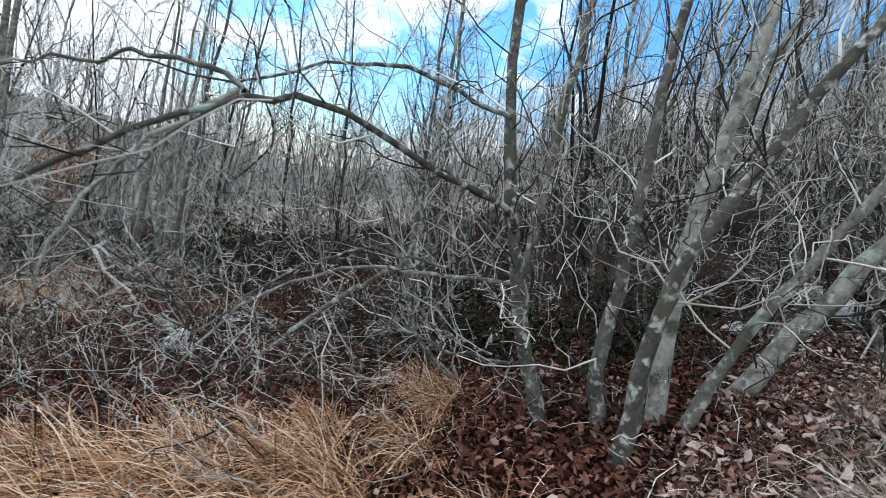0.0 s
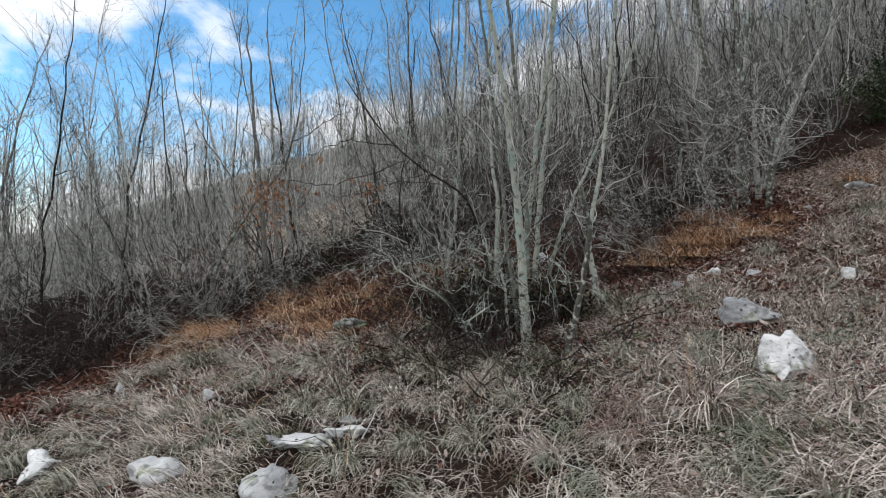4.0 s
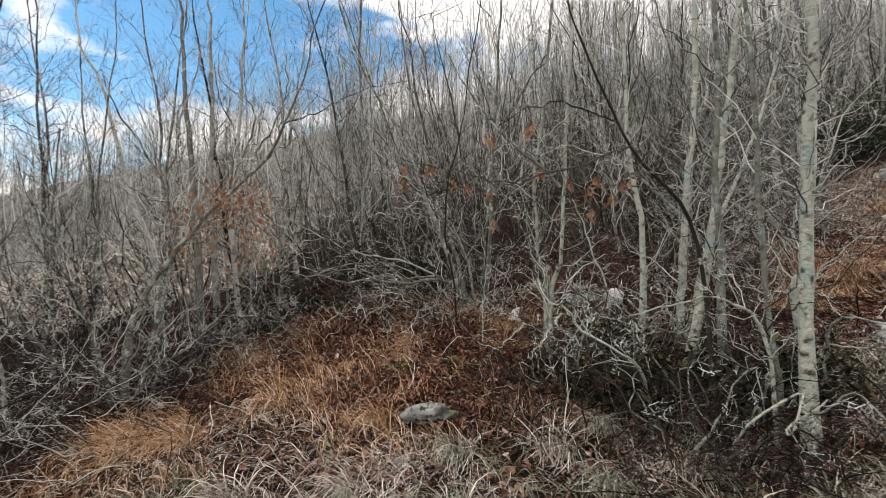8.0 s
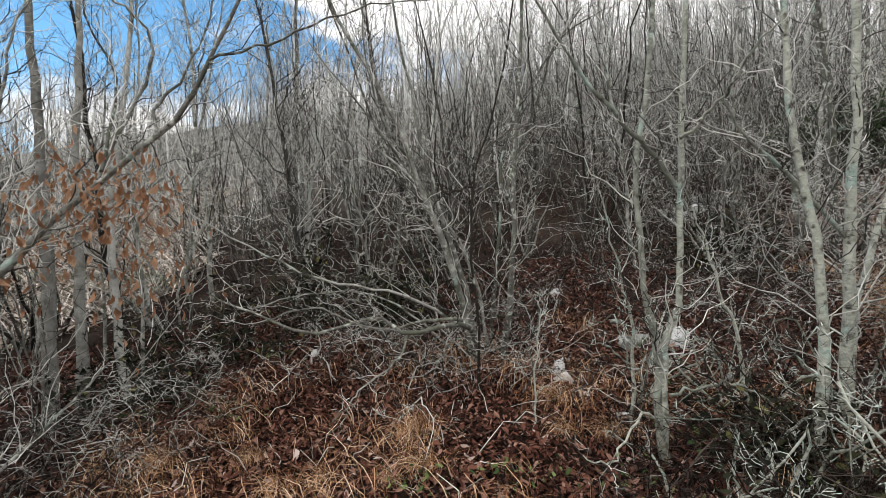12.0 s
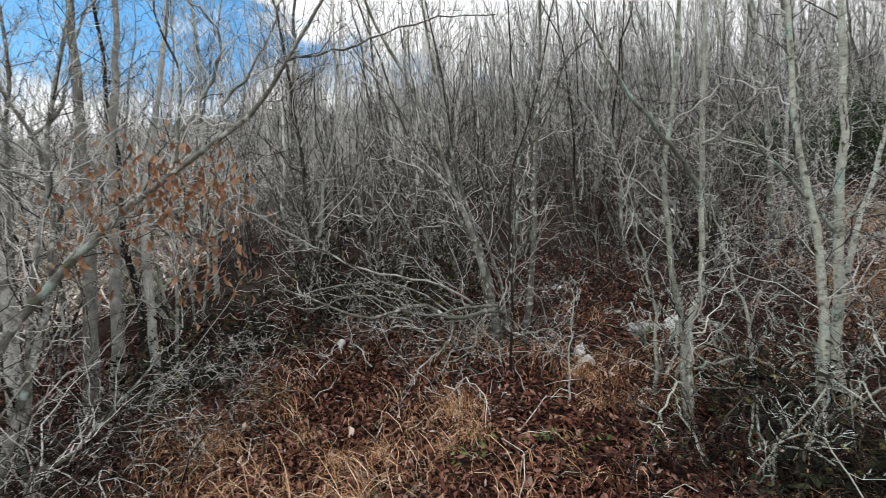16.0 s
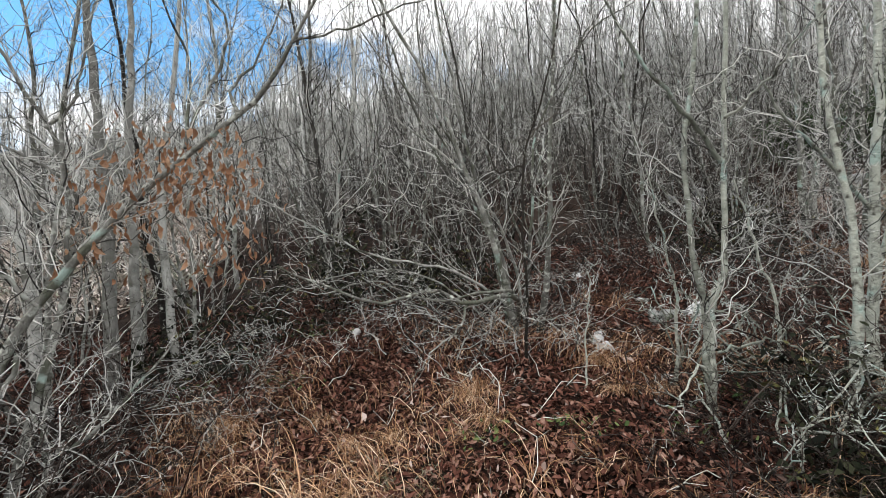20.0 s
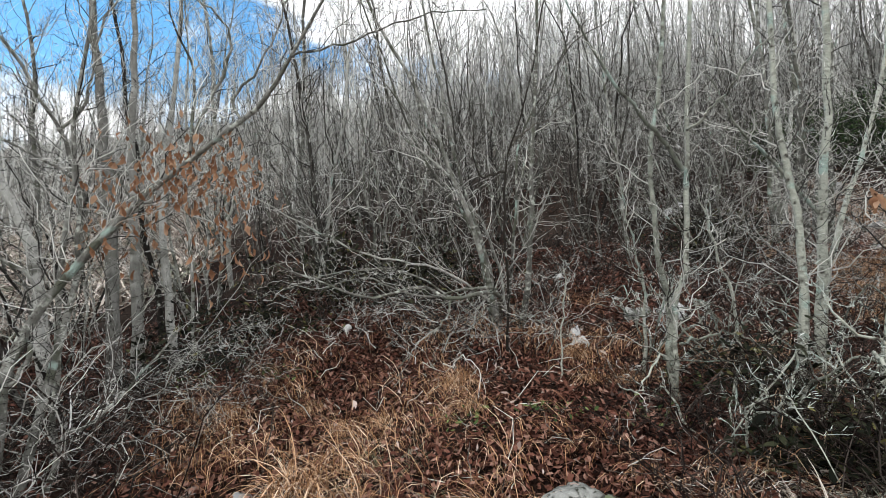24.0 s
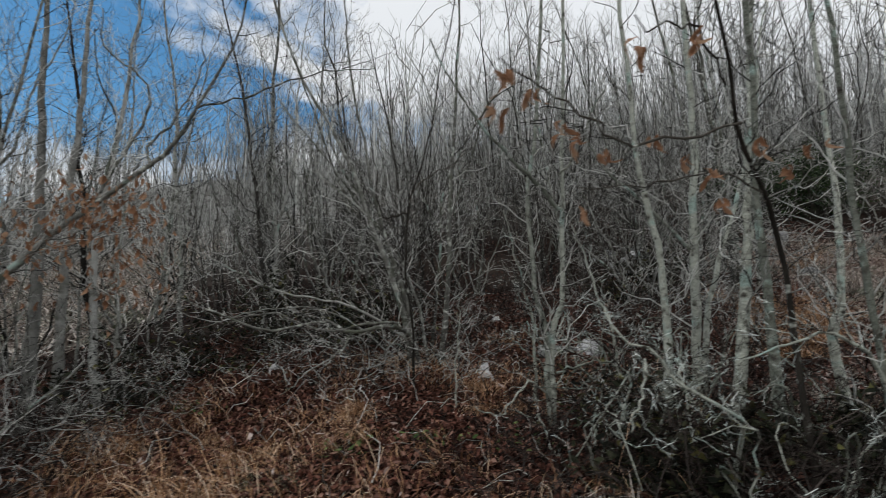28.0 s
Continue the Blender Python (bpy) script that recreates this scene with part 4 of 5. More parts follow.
# Low brambles in the same near-black colour, deepening the shade under bushes.
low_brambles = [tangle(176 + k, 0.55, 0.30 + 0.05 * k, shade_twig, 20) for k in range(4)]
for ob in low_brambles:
    tagged(ob, "low dense bramble darkened as shade over leaf litter", group="low brambles")
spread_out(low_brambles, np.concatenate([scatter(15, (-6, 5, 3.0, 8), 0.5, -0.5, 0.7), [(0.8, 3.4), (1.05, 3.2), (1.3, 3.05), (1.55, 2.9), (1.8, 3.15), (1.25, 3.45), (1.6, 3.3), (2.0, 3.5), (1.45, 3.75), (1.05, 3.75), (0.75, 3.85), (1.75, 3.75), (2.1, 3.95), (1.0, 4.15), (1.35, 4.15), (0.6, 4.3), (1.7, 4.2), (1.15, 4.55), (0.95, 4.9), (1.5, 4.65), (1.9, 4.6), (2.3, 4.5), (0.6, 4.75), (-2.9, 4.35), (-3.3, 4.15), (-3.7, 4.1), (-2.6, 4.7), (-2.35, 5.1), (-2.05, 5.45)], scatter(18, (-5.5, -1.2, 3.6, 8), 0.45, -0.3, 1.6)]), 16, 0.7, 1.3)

# far woods up the hillside
lite = []
for k in range(8):
    r = np.random.default_rng(180 + k)
    T = Tubes()
    pts = stem_line(r, (0, 0, -0.2), r.normal(0, 0.3, 2), 5.2, r.uniform(-0.3, 0.3), 5)
    rad = np.linspace(0.042, 0.008, 5)
    T.add(pts, rad, 3)
    for j in range(8):
        i = r.integers(1, 4)
        line = wander(r, pts[i] + (pts[i + 1] - pts[i]) * r.uniform(), side_way(r, np.array((0, 0, 1.0)), 0.6, 0.2), r.uniform(0.8, 1.9), 2, 0.15, 0.5)
        T.add(line, np.linspace(0.016, 0.005, 3), 3)
        for f in (0.4, 1.0):
            way = side_way(r, unit(line[2] - line[1]), 0.7, 0.3)
            T.add([line[1] + (line[2] - line[1]) * f, line[1] + (line[2] - line[1]) * f + way * r.uniform(0.3, 0.8)], [0.008, 0.004], 3)
    lite.append(T.arrays())
for k in range(5):
    r = np.random.default_rng(190 + k)
    T = Tubes()
    for j in range(22):
        a = r.uniform(0, 2 * math.pi)
        line = wander(r, (0.4 * r.normal(), 0.4 * r.normal(), -0.1), (math.cos(a), math.sin(a), 1.7), r.uniform(1.2, 2.8), 2, 0.2, 0.1)
        T.add(line, np.linspace(0.015, 0.005, 3), 3)
        T.add([line[1], line[1] + side_way(r, unit(line[2] - line[1]), 0.7, 0.3) * r.uniform(0.4, 0.8)], [0.009, 0.004], 3)
    lite.append(T.arrays())
r = np.random.default_rng(190)
fv, fq, base = [], [], 0
for p in sorted(np.concatenate([scatter(191, (-45, 60, -8, 75), 0.6, 6.5, 70, 9500), scatter(192, (-48, -8, 4, 12), 1.1, 0.6, 6.5, 2500), scatter(193, (5, 32, 8, 34), 0.9, 2.5, 24, 3000)]).tolist(), key=lambda p: p[0] ** 2 + p[1] ** 2):
    if glade(*p) < 0:
        continue
    v, q = lite[r.integers(len(lite))]
    a, s = r.uniform(0, 2 * math.pi), r.uniform(0.75, 1.25)
    w = np.stack([v[:, 0] * math.cos(a) - v[:, 1] * math.sin(a), v[:, 0] * math.sin(a) + v[:, 1] * math.cos(a), v[:, 2]], -1) * s + (p[0], p[1], lz(*p))
    fv.append(w)
    fq.append(q + base)
    base += len(v)
    if base > 640000:
        break
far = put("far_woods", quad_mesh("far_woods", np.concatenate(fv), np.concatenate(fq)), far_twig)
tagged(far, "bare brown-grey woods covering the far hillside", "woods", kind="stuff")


# ---------------------------------------------------------------- evergreen bush at the top of the meadow
def evergreen(seed, x, y, w, h):
    r = np.random.default_rng(seed)
    thing = plant("evergreen_bush", "dark glossy evergreen bush at the meadow's upper edge", "bush")
    thing.matrix_basis = Matrix.Translation((x, y, lz(x, y)))
    T = Tubes()
    tips = []
    for k in range(16):
        a = r.uniform(0, 2 * math.pi)
        line = wander(r, (0.15 * r.normal(), 0.15 * r.normal(), -0.05), (math.cos(a) * w, math.sin(a) * w, h * 0.9), h * r.uniform(0.6, 1.0), 6, 0.1, 0.1)
        rad = np.linspace(0.03, 0.006, 7)
        T.add(line, rad, 5)
        tips += sprout(r, T, line, rad, 12, 0.8, 1, 0.1, 0.9, 0.12, 0.05)
    tagged(put("crown_wood", T.mesh("crown_wood"), dark_bark, thing), kind="stuff")
    tips = np.array(tips)
    c = tips[r.integers(0, len(tips) // 2, 8000) * 2] + r.normal(0, 0.085, (8000, 3))
    c[:, 2] = np.maximum(c[:, 2], 0.03)
    put("crown", leaf_cloud(r, c, 0.05), green_leaf, thing)


def leaf_cloud(r, c, size, flat=0.0, curl=0.35):
    """Leaves with a folded middle at the places c, as one mesh. flat: how far they lie down."""
    n = len(c)
    a = r.uniform(0, 2 * math.pi, n)
    tilt = r.normal(0, 1.0 - 0.72 * flat, (n, 2))
    d = np.stack([np.cos(a), np.sin(a), tilt[:, 0] * 0.9], -1)
    d /= np.linalg.norm(d, axis=1)[:, None]
    s = np.stack([-np.sin(a), np.cos(a), tilt[:, 1] * 0.9], -1)
    s -= d * (s * d).sum(1)[:, None]
    s /= np.linalg.norm(s, axis=1)[:, None]
    nrm = np.cross(d, s)
    L = size * r.uniform(0.55, 1.35, n)[:, None]
    W = L * r.uniform(0.11, 0.24, n)[:, None]
    k = curl * W * r.uniform(0.3, 2.4, n)[:, None]
    bow = L * r.normal(0, 0.16, n)[:, None]
    v = np.stack([c - d * L * 0.5 + nrm * k * 0.6, c - d * L * 0.22 - s * W + nrm * k + s * bow, c + d * L * 0.2 - s * W * 0.85 + nrm * k * 1.2 + s * bow, c + d * L * 0.5 + nrm * k * 1.4,
                  c + d * L * 0.24 + s * W * 0.9 + nrm * k * 0.9 + s * bow, c - d * L * 0.18 + s * W + nrm * k * 1.1 + s * bow], 1)
    q = np.arange(n * 6).reshape(n, 6)
    q2 = np.concatenate([q[:, [0, 1, 2, 3]], q[:, [0, 3, 4, 5]]])
    return quad_mesh("leaves", v.reshape(-1, 3), q2, False)



def ivy_bramble(seed, x, y, w, h):
    """Low evergreen bramble: arching canes hung with small leaves, darkened to stand for shade."""
    r = np.random.default_rng(seed)
    thing = plant("evergreen_bramble", "low evergreen bramble darkened as shade under bare stems", "bramble", "evergreen brambles")
    thing.matrix_basis = Matrix.Translation((x, y, lz(x, y)))
    T = Tubes()
    tips = []
    for k in range(14):
        a = r.uniform(0, 2 * math.pi)
        line = wander(r, (0.2 * w * r.normal(), 0.2 * w * r.normal(), -0.04), (math.cos(a), math.sin(a), r.uniform(0.7, 1.6)), h * r.uniform(0.9, 1.7), 6, 0.13, -0.6)
        rad = np.linspace(0.006, 0.0015, 7)
        T.add(line, rad, 4)
        tips += [line[1 + q % 6] for q in range(12)]
        tips += sprout(r, T, line, rad, 6, 0.22, 0, 0.2, 0.9, 0.16, 0.0, 0.1)
    tagged(put("cane_tangle", T.mesh("cane_tangle"), shade_twig, thing), kind="stuff")
    tips = np.array(tips)
    c = tips[r.integers(0, len(tips), 1100)] + r.normal(0, 0.055, (1100, 3))
    c[:, 2] = np.maximum(c[:, 2], 0.02)
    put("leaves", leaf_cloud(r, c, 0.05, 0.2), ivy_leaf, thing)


# Leaf colour far below ivy green, so the clumps read as shade under stems.
ivy_leaf = material("bramble leaves darkened as shade", [(0.1, (0.005, 0.006, 0.004)), (0.5, (0.013, 0.016, 0.009)), (0.88, (0.034, 0.036, 0.020)), (1.0, (0.15, 0.14, 0.05))], 8, 0.7, 0, per="island")
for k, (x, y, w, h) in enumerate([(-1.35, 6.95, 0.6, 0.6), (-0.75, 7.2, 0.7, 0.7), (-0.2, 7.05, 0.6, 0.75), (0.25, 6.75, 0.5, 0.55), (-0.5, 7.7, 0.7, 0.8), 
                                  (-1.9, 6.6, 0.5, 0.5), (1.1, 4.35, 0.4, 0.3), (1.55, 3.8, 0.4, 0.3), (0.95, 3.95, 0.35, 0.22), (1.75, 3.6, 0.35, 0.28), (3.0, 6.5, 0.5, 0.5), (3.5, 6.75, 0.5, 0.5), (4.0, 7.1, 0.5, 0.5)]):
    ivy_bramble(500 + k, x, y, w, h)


evergreen(61, 8.1, 8.9, 1.0, 1.35)
evergreen(62, 9.1, 8.3, 1.1, 1.5)


# ---------------------------------------------------------------- stones
mossy_stone = material("lichen-grey stone", [(0.25, (0.13, 0.135, 0.125)), (0.5, (0.33, 0.335, 0.32)), (0.8, (0.58, 0.585, 0.56))], 13, 0.95, 0.9, (1, 1, 1), "object",
                       [((0.04, 0.042, 0.035), 22.0, 0.54, 0.61), ((0.14, 0.17, 0.10), 6.0, 0.55, 0.64)], bump_scale=30)
STONES = []


def stone(seed, x, y, w, tall=0.5, flat=1.0, label="pale weathered limestone lying in dead grass", turn=None, rough=1.0, mat=None, lift=0.24):
    """A weathered block: a ball cut by random planes, roughened, half sunk."""
    STONES.append((x, y, w))
    r = np.random.default_rng(seed)
    bm = bmesh.new()
    bmesh.ops.create_icosphere(bm, subdivisions=4 if w > 0.25 else 3, radius=0.5)
    planes = [(unit(r.normal(0, 1, 3)), r.uniform(0.17, 0.34)) for _ in range(9)]
    off = Vector(r.uniform(-9, 9, 3))
    for v in bm.verts:
        p = np.array(v.co)
        for nrm, d in planes:
            over = p @ nrm - d
            if over > 0:
                p = p - nrm * over * 0.94
        q = Vector(p)
        q += q.normalized() * rough * (0.06 * noise.fractal(q * 3.2 + off, 0.8, 2.1, 4) + 0.03 * noise.noise(q * 12 + off) - 0.07 * max(0.0, 0.12 - abs(noise.noise(q * 2.2 + off * 2))) / 0.12)
        v.co = (q.x * w * 1.25, q.y * w * 1.0 * flat, q.z * w * tall * 1.45)
    me = bpy.data.meshes.new("stone")
    bm.to_mesh(me)
    bm.free()
    me.polygons.foreach_set("use_smooth", np.ones(len(me.polygons), bool))
    ob = put("stone", me, mat or stone_mat)
    ob.matrix_basis = Matrix.Translation((x, y, lz(x, y) + w * tall * lift)) @ pose(0, 0, 0, r.uniform(-10, 10) - 8, r.uniform(-8, 8), r.uniform(0, 360) if turn is None else turn)
    return tagged(ob, label, "stone", "scattered stones")


for k, (x, y, w, tall) in enumerate([
         (2.86, 4.08, 0.16, 0.6), (2.99, 4.17, 0.14, 0.6), (3.17, 4.2, 0.12, 0.8), (-0.86, 2.95, 0.16, 0.55), (-2.12, 3.42, 0.13, 0.8),
        (-0.73, 3.34, 0.11, 0.5), (0.45, 2.55, 0.15, 0.4), (0.24, 1.98, 0.33, 0.42), (-0.6, 2.1, 0.33, 0.45), (-1.67, 2.31, 0.28, 0.5), (1.65, 1.70, 0.08, 0.6), (5.59, 6.28, 0.28, 0.5), (7.4, 7.8, 0.42, 0.5),
        (0.66, 5.41, 0.13, 0.75), (0.70, 5.53, 0.12, 1.2), (-0.81, 6.63, 0.09, 0.8), (-1.15, 6.99, 0.08, 0.8), (-1.5, 4.89, 0.14, 0.5), (1.70, 5.60, 0.22, 0.7), (1.55, 5.03, 0.11, 0.7), (1.48, 6.93, 0.15, 0.7),
        (1.80, 5.72, 0.13, 0.6), (4.81, 5.90, 0.13, 0.5), (3.0, 4.16, 0.14, 0.5), (3.23, 4.23, 0.11, 0.5), (-2.21, 5.08, 0.10, 0.6), (4.49, 7.95, 0.22, 0.6), (0.78, 5.0, 0.11, 0.5),
        (4.99, 9.33, 0.3, 0.5), (4.9, 8.8, 0.34, 0.45), (5.3, 9.0, 0.3, 0.5), (4.5, 8.7, 0.26, 0.5), (5.6, 9.2, 0.35, 0.5), (4.7, 9.2, 0.28, 0.6), (5.9, 8.9, 0.26, 0.5), (6.2, 9.2, 0.3, 0.5)]):
    stone(300 + k, x, y, w, tall)
stone(300, 3.0, 3.16, 0.37, 0.55, 0.9, "large pale limestone block with a dark crack", 0, 1.0, None, 0.36)
stone(301, 2.95, 2.54, 0.38, 0.6, 0.9, "rough limestone block patched with moss", 30, 1.5, None, 0.34)
stone(370, 3.38, 3.93, 0.19, 0.5, 0.6, "white angular limestone among fallen leaves", 5)
stone(373, 3.88, 3.64, 0.12, 1.3, 1.4, "white upright limestone sliver in the grass", 12)
for k, (x, y, w, tall, flat, turn) in enumerate([(0.27, 2.30, 0.40, 0.24, 0.5, 2), (0.48, 2.35, 0.32, 0.26, 0.5, 12), (0.10, 2.33, 0.26, 0.24, 0.6, -10)]):
    stone(380 + k, x, y, w, tall, flat, "flaking pale limestone slab broken in the grass", turn, 1.7)
stone(392, 1.40, 5.68, 0.30, 0.55, 0.8, "grey lichen-patched limestone in leaf litter", 20, 1.6, mossy_stone)
stone(393, 1.53, 6.08, 0.17, 0.5, 0.9, "grey lichen-patched limestone in leaf litter", 60, 1.6, mossy_stone)
stone(391, -0.12, 4.29, 0.42, 0.38, 0.8, "flat grey boulder covered with lichen among straw", 10, 1.6, mossy_stone, 0.12)


# ---------------------------------------------------------------- grass, straw and litter
def blades(r, pts, length, width, lie, droop=0.9, az=None, on_land=True, seg=3):
    """Curved grass blades rooted at pts as one mesh. lie: 0 upright to 1 flat."""
    n = len(pts)
    a = r.uniform(0, 2 * math.pi, n) if az is None else az
    L = length * r.uniform(0.5, 1.35, n)
    e0 = (1 - lie) * 1.35 + r.normal(0, 0.25, n)
    e0 = np.clip(e0, 0.05, 1.5)
    bendy = droop * r.uniform(0.4, 1.4, n)
    twist = r.normal(0, 0.35, n)
    p, out = pts.copy(), []
    side0 = r.normal(0, 0.5, n)
    for k in range(seg + 1):
        e, aa = e0 - bendy * k * 1.65 / seg, a + twist * k * 3 / seg
        w = width * (1 - 0.81 * k / seg) * 0.5
        s = np.stack([-np.sin(aa + side0), np.cos(aa + side0), 0.3 * np.sin(side0)], -1) * w
        out += [p - s, p + s]
        p = p + np.stack([np.cos(aa) * np.cos(e), np.sin(aa) * np.cos(e), np.sin(e)], -1) * (L / seg)[:, None]
        low = land(p[:, 0], p[:, 1]) + 0.006 + 0.012 * r.uniform(0, 1, n) if on_land else 0.004
        p[:, 2] = np.maximum(p[:, 2], low)
    v = np.stack(out, 1)
    i = np.arange(n)[:, None] * (2 * seg + 2)
    q = np.concatenate([np.concatenate([i + 2 * k, i + 2 * k + 1, i + 2 * k + 3, i + 2 * k + 2], 1) for k in range(seg)])
    return quad_mesh("blades", v.reshape(-1, 3), q)


def sown(r, n, box, weight):
    """n places on the ground in box, thinned by weight(x, y) in 0..1."""
    x, y = r.uniform(box[0], box[1], n), r.uniform(box[2], box[3], n)
    keep = r.uniform(0, 1, n) < weight(x, y)
    return np.stack([x[keep], y[keep], land(x[keep], y[keep])], -1)


def patchy(x, y, f, ph=0.0):
    return 0.5 + 0.25 * np.sin(f * x + 1.7 * ph) * np.cos(f * 0.83 * y - ph) + 0.25 * np.sin(f * 0.61 * (x + y) + 2.3 * ph)


def meadow(x, y):
    """1 on the open grassy slope, 0 under the trees."""
    d = -inside(x, y)
    m = np.clip((d - 1.2) / 0.9, 0, 1)
    under = np.exp(-(((x - 1.55) / 0.75) ** 2 + ((y - 3.75) / 0.75) ** 2))
    hollow = np.exp(-(((x + 0.2) / 1.6) ** 2 + ((y - 5.4) / 1.1) ** 2))
    hollow2 = np.exp(-(((x - 1.8) / 1.1) ** 2 + ((y - 5.4) / 0.9) ** 2))
    shaded = np.exp(-(((x - 4.5) / 0.9) ** 2 + ((y - 6.0) / 0.8) ** 2))
    hollow = hollow + 0.8 * np.exp(-(((x - 0.3) / 1.1) ** 2 + ((y - 4.45) / 0.45) ** 2))
    drift = 0.6 * np.exp(-(((x - 3.8) / 1.15) ** 2 + ((y - 4.2) / 0.95) ** 2))
    return np.clip(m - under - hollow - hollow2 - shaded - drift - straw_bank(x, y), 0, 1) * clear_of_stones(x, y)


def straw_bank(x, y):
    """1 along the bank of golden grass above the stones."""
    s = np.clip((x - 2.7) / 1.4, 0, 1)
    return np.exp(-(((y - 4.75 - 0.6 * s) / 0.33) ** 2)) * np.clip((x - 2.4) / 0.3, 0, 1) * np.clip((4.4 - x) / 0.3, 0, 1)


def clear_of_stones(x, y):
    """0 on a stone, 1 away from all."""
    out = np.ones(np.shape(x))
    for sx, sy, w in STONES:
        out = out * np.clip((np.hypot(x - sx, y - sy) - 0.42 * w) / (0.12 * w), 0, 1)
    return out


def tufts(r, centres, each, spread, swirl=0.9):
    """Roots and headings of blades that lie together in tufts, falling downhill on the whole."""
    n = len(centres)
    away = 4.07 + 1.1 * np.sin(1.9 * centres[:, 0] + 0.7 * np.sin(2.3 * centres[:, 1])) + r.normal(0, swirl, n)
    c = np.repeat(centres, each, 0)
    c[:, :2] += r.normal(0, spread, (n * each, 2))
    c[:, 2] = land(c[:, 0], c[:, 1]) - 0.004
    return c, np.repeat(away, each) + r.normal(0, 0.5, n * each)


r = np.random.default_rng(401)
p = np.concatenate([sown(r, 7600, (-3.2, 5, 0.4, 5.2), lambda x, y: meadow(x, y) * (0.45 + 0.55 * patchy(x, y, 3.1)) * np.clip((x + 2.9) / 2.2, 0.2, 1)),
                    sown(r, 2200, (2.0, 5.2, 1.4, 5.2), meadow),
                    sown(r, 13000, (2.6, 8.5, 2.2, 8.5), lambda x, y: meadow(x, y) * (0.45 + 0.55 * patchy(x, y, 2.1))),
                    sown(r, 1000, (-7, 8, -3, 5), lambda x, y: meadow(x, y) * 0.6)])
p, az = tufts(r, p, 11, 0.05, 0.5)
tagged(put("dead_grass", blades(r, p, 0.22, 0.0052, 0.62, 1.4, az), pale_grass), "matted bleached grass on the open slope", "grass", kind="stuff")
r2 = np.random.default_rng(409)


def outskirts(x, y):
    """Open slope round the dense sward, thinning out with distance."""
    dx = np.maximum(np.maximum(-3.0 - x, x - 8.3), 0)
    dy = np.maximum(np.maximum(np.where(x > 4.9, 2.3, 0.5) - y, y - 8.3), 0)
    d = np.hypot(dx, dy)
    return meadow(x, y) * (d > 0.02) * np.exp(-d / 2.2) * (0.35 + 0.65 * patchy(x, y, 2.3, 0.6))


p, az = tufts(r2, sown(r2, 24000, (-8, 12, -5, 8.3), outskirts), 6, 0.06, 0.6)
tagged(put("coarse_grass", blades(r2, p, 0.26, 0.010, 0.62, 1.4, az), pale_grass), "coarse bleached grass thinning out over the lower slope", "grass", kind="stuff")
p, az = tufts(r, sown(r, 4600, (4.75, 7.8, 5.8, 8.3), lambda x, y: (0.35 + 0.55 * patchy(x, y, 3.0, 0.3)) * (inside(x, y) < -0.35)), 10, 0.05, 0.6)
tagged(put("bank_grass", blades(r, p, 0.15, 0.005, 0.75, 1.3, az), tan_grass), "short tan grass on the bank beside the trees", "grass", kind="stuff")
p, az = tufts(r, sown(r, 1700, (-3, 5, 0.4, 5), lambda x, y: meadow(x, y) * np.clip(patchy(x, y, 4.3, 1.0) * 2 - 0.7, 0, 1)), 26, 0.035)
tagged(put("green_grass", blades(r, p, 0.15, 0.0036, 0.45, 1.2, az), green_grass), "dull green grass among dead blades", "grass", kind="stuff")
p = sown(r, 30000, (-12, -2.2, 7.8, 22), lambda x, y: (glade(x, y) < 0) * 1.0)
tagged(put("clearing_grass", blades(r, p, 0.5, 0.03, 0.55), pale_grass), "pale grass of a clearing beyond the thicket", "grass", kind="stuff")
p, az = tufts(r, sown(r, 1250, (-2.6, 1.6, 3.9, 6.4), lambda x, y: (inside(x, y) < -0.3) * clear_of_stones(x, y) * np.clip(patchy(x, y, 5.1, 0.7) * 1.5 - 0.45, 0, 1)), 8, 0.06, 0.6)
tagged(put("thin_straw", blades(r, p, 0.30, 0.0052, 0.15, 1.9, az, True, 4), straw_mat), "thin bent straw over red-brown leaves", "grass", kind="stuff")
p, az = tufts(r, sown(r, 1200, (-3.5, 6, 2.5, 7.5), lambda x, y: (inside(x, y) < 0.0) * clear_of_stones(x, y) * np.clip(patchy(x, y, 3.7, 2.0) * 1.8 - 0.8, 0, 1) * (1 - 0.7 * meadow(x, y))), 12, 0.05, 0.7)
tagged(put("straw", blades(r, p, 0.2, 0.004, 0.5, 1.4, az), straw_mat), "loose golden straw over brown leaves", "grass", kind="stuff")


def litter_weight(x, y):
    drift = np.exp(-(((x - 4.0) / 1.3) ** 2 + ((y - 4.0) / 1.2) ** 2))
    # Litter thinned at two spots: dark soil stands in for shadow under shrubs.
    bare = 0.85 * np.exp(-(((x + 2.5) / 0.75) ** 2 + ((y - 5.3) / 0.6) ** 2)) + 0.6 * np.exp(-(((x - 1.3) / 0.6) ** 2 + ((y - 3.7) / 0.6) ** 2))
    return np.clip(1.0 - 0.78 * meadow(x, y) + 0.5 * drift - bare, 0, 1) * np.clip(1.2 - 0.12 * np.maximum(inside(x, y), 0), 0.15, 1)


# Fewer brown leaves past x = 5: this lightens the bank as if sunlit.
p = np.concatenate([sown(r, 185000, (-3.5, 5, 3, 8), litter_weight), sown(r, 26000, (5, 8.5, 3, 8.5), lambda x, y: 0.3 - 0.2 * (inside(x, y) < -0.4)), sown(r, 12000, (1.8, 5, 2.2, 5), lambda x, y: 0.4 + 0 * x), sown(r, 24000, (-8, 9, 1.0, 12), litter_weight)])
p[:, 2] += 0.008 + r.uniform(0, 0.028, len(p))
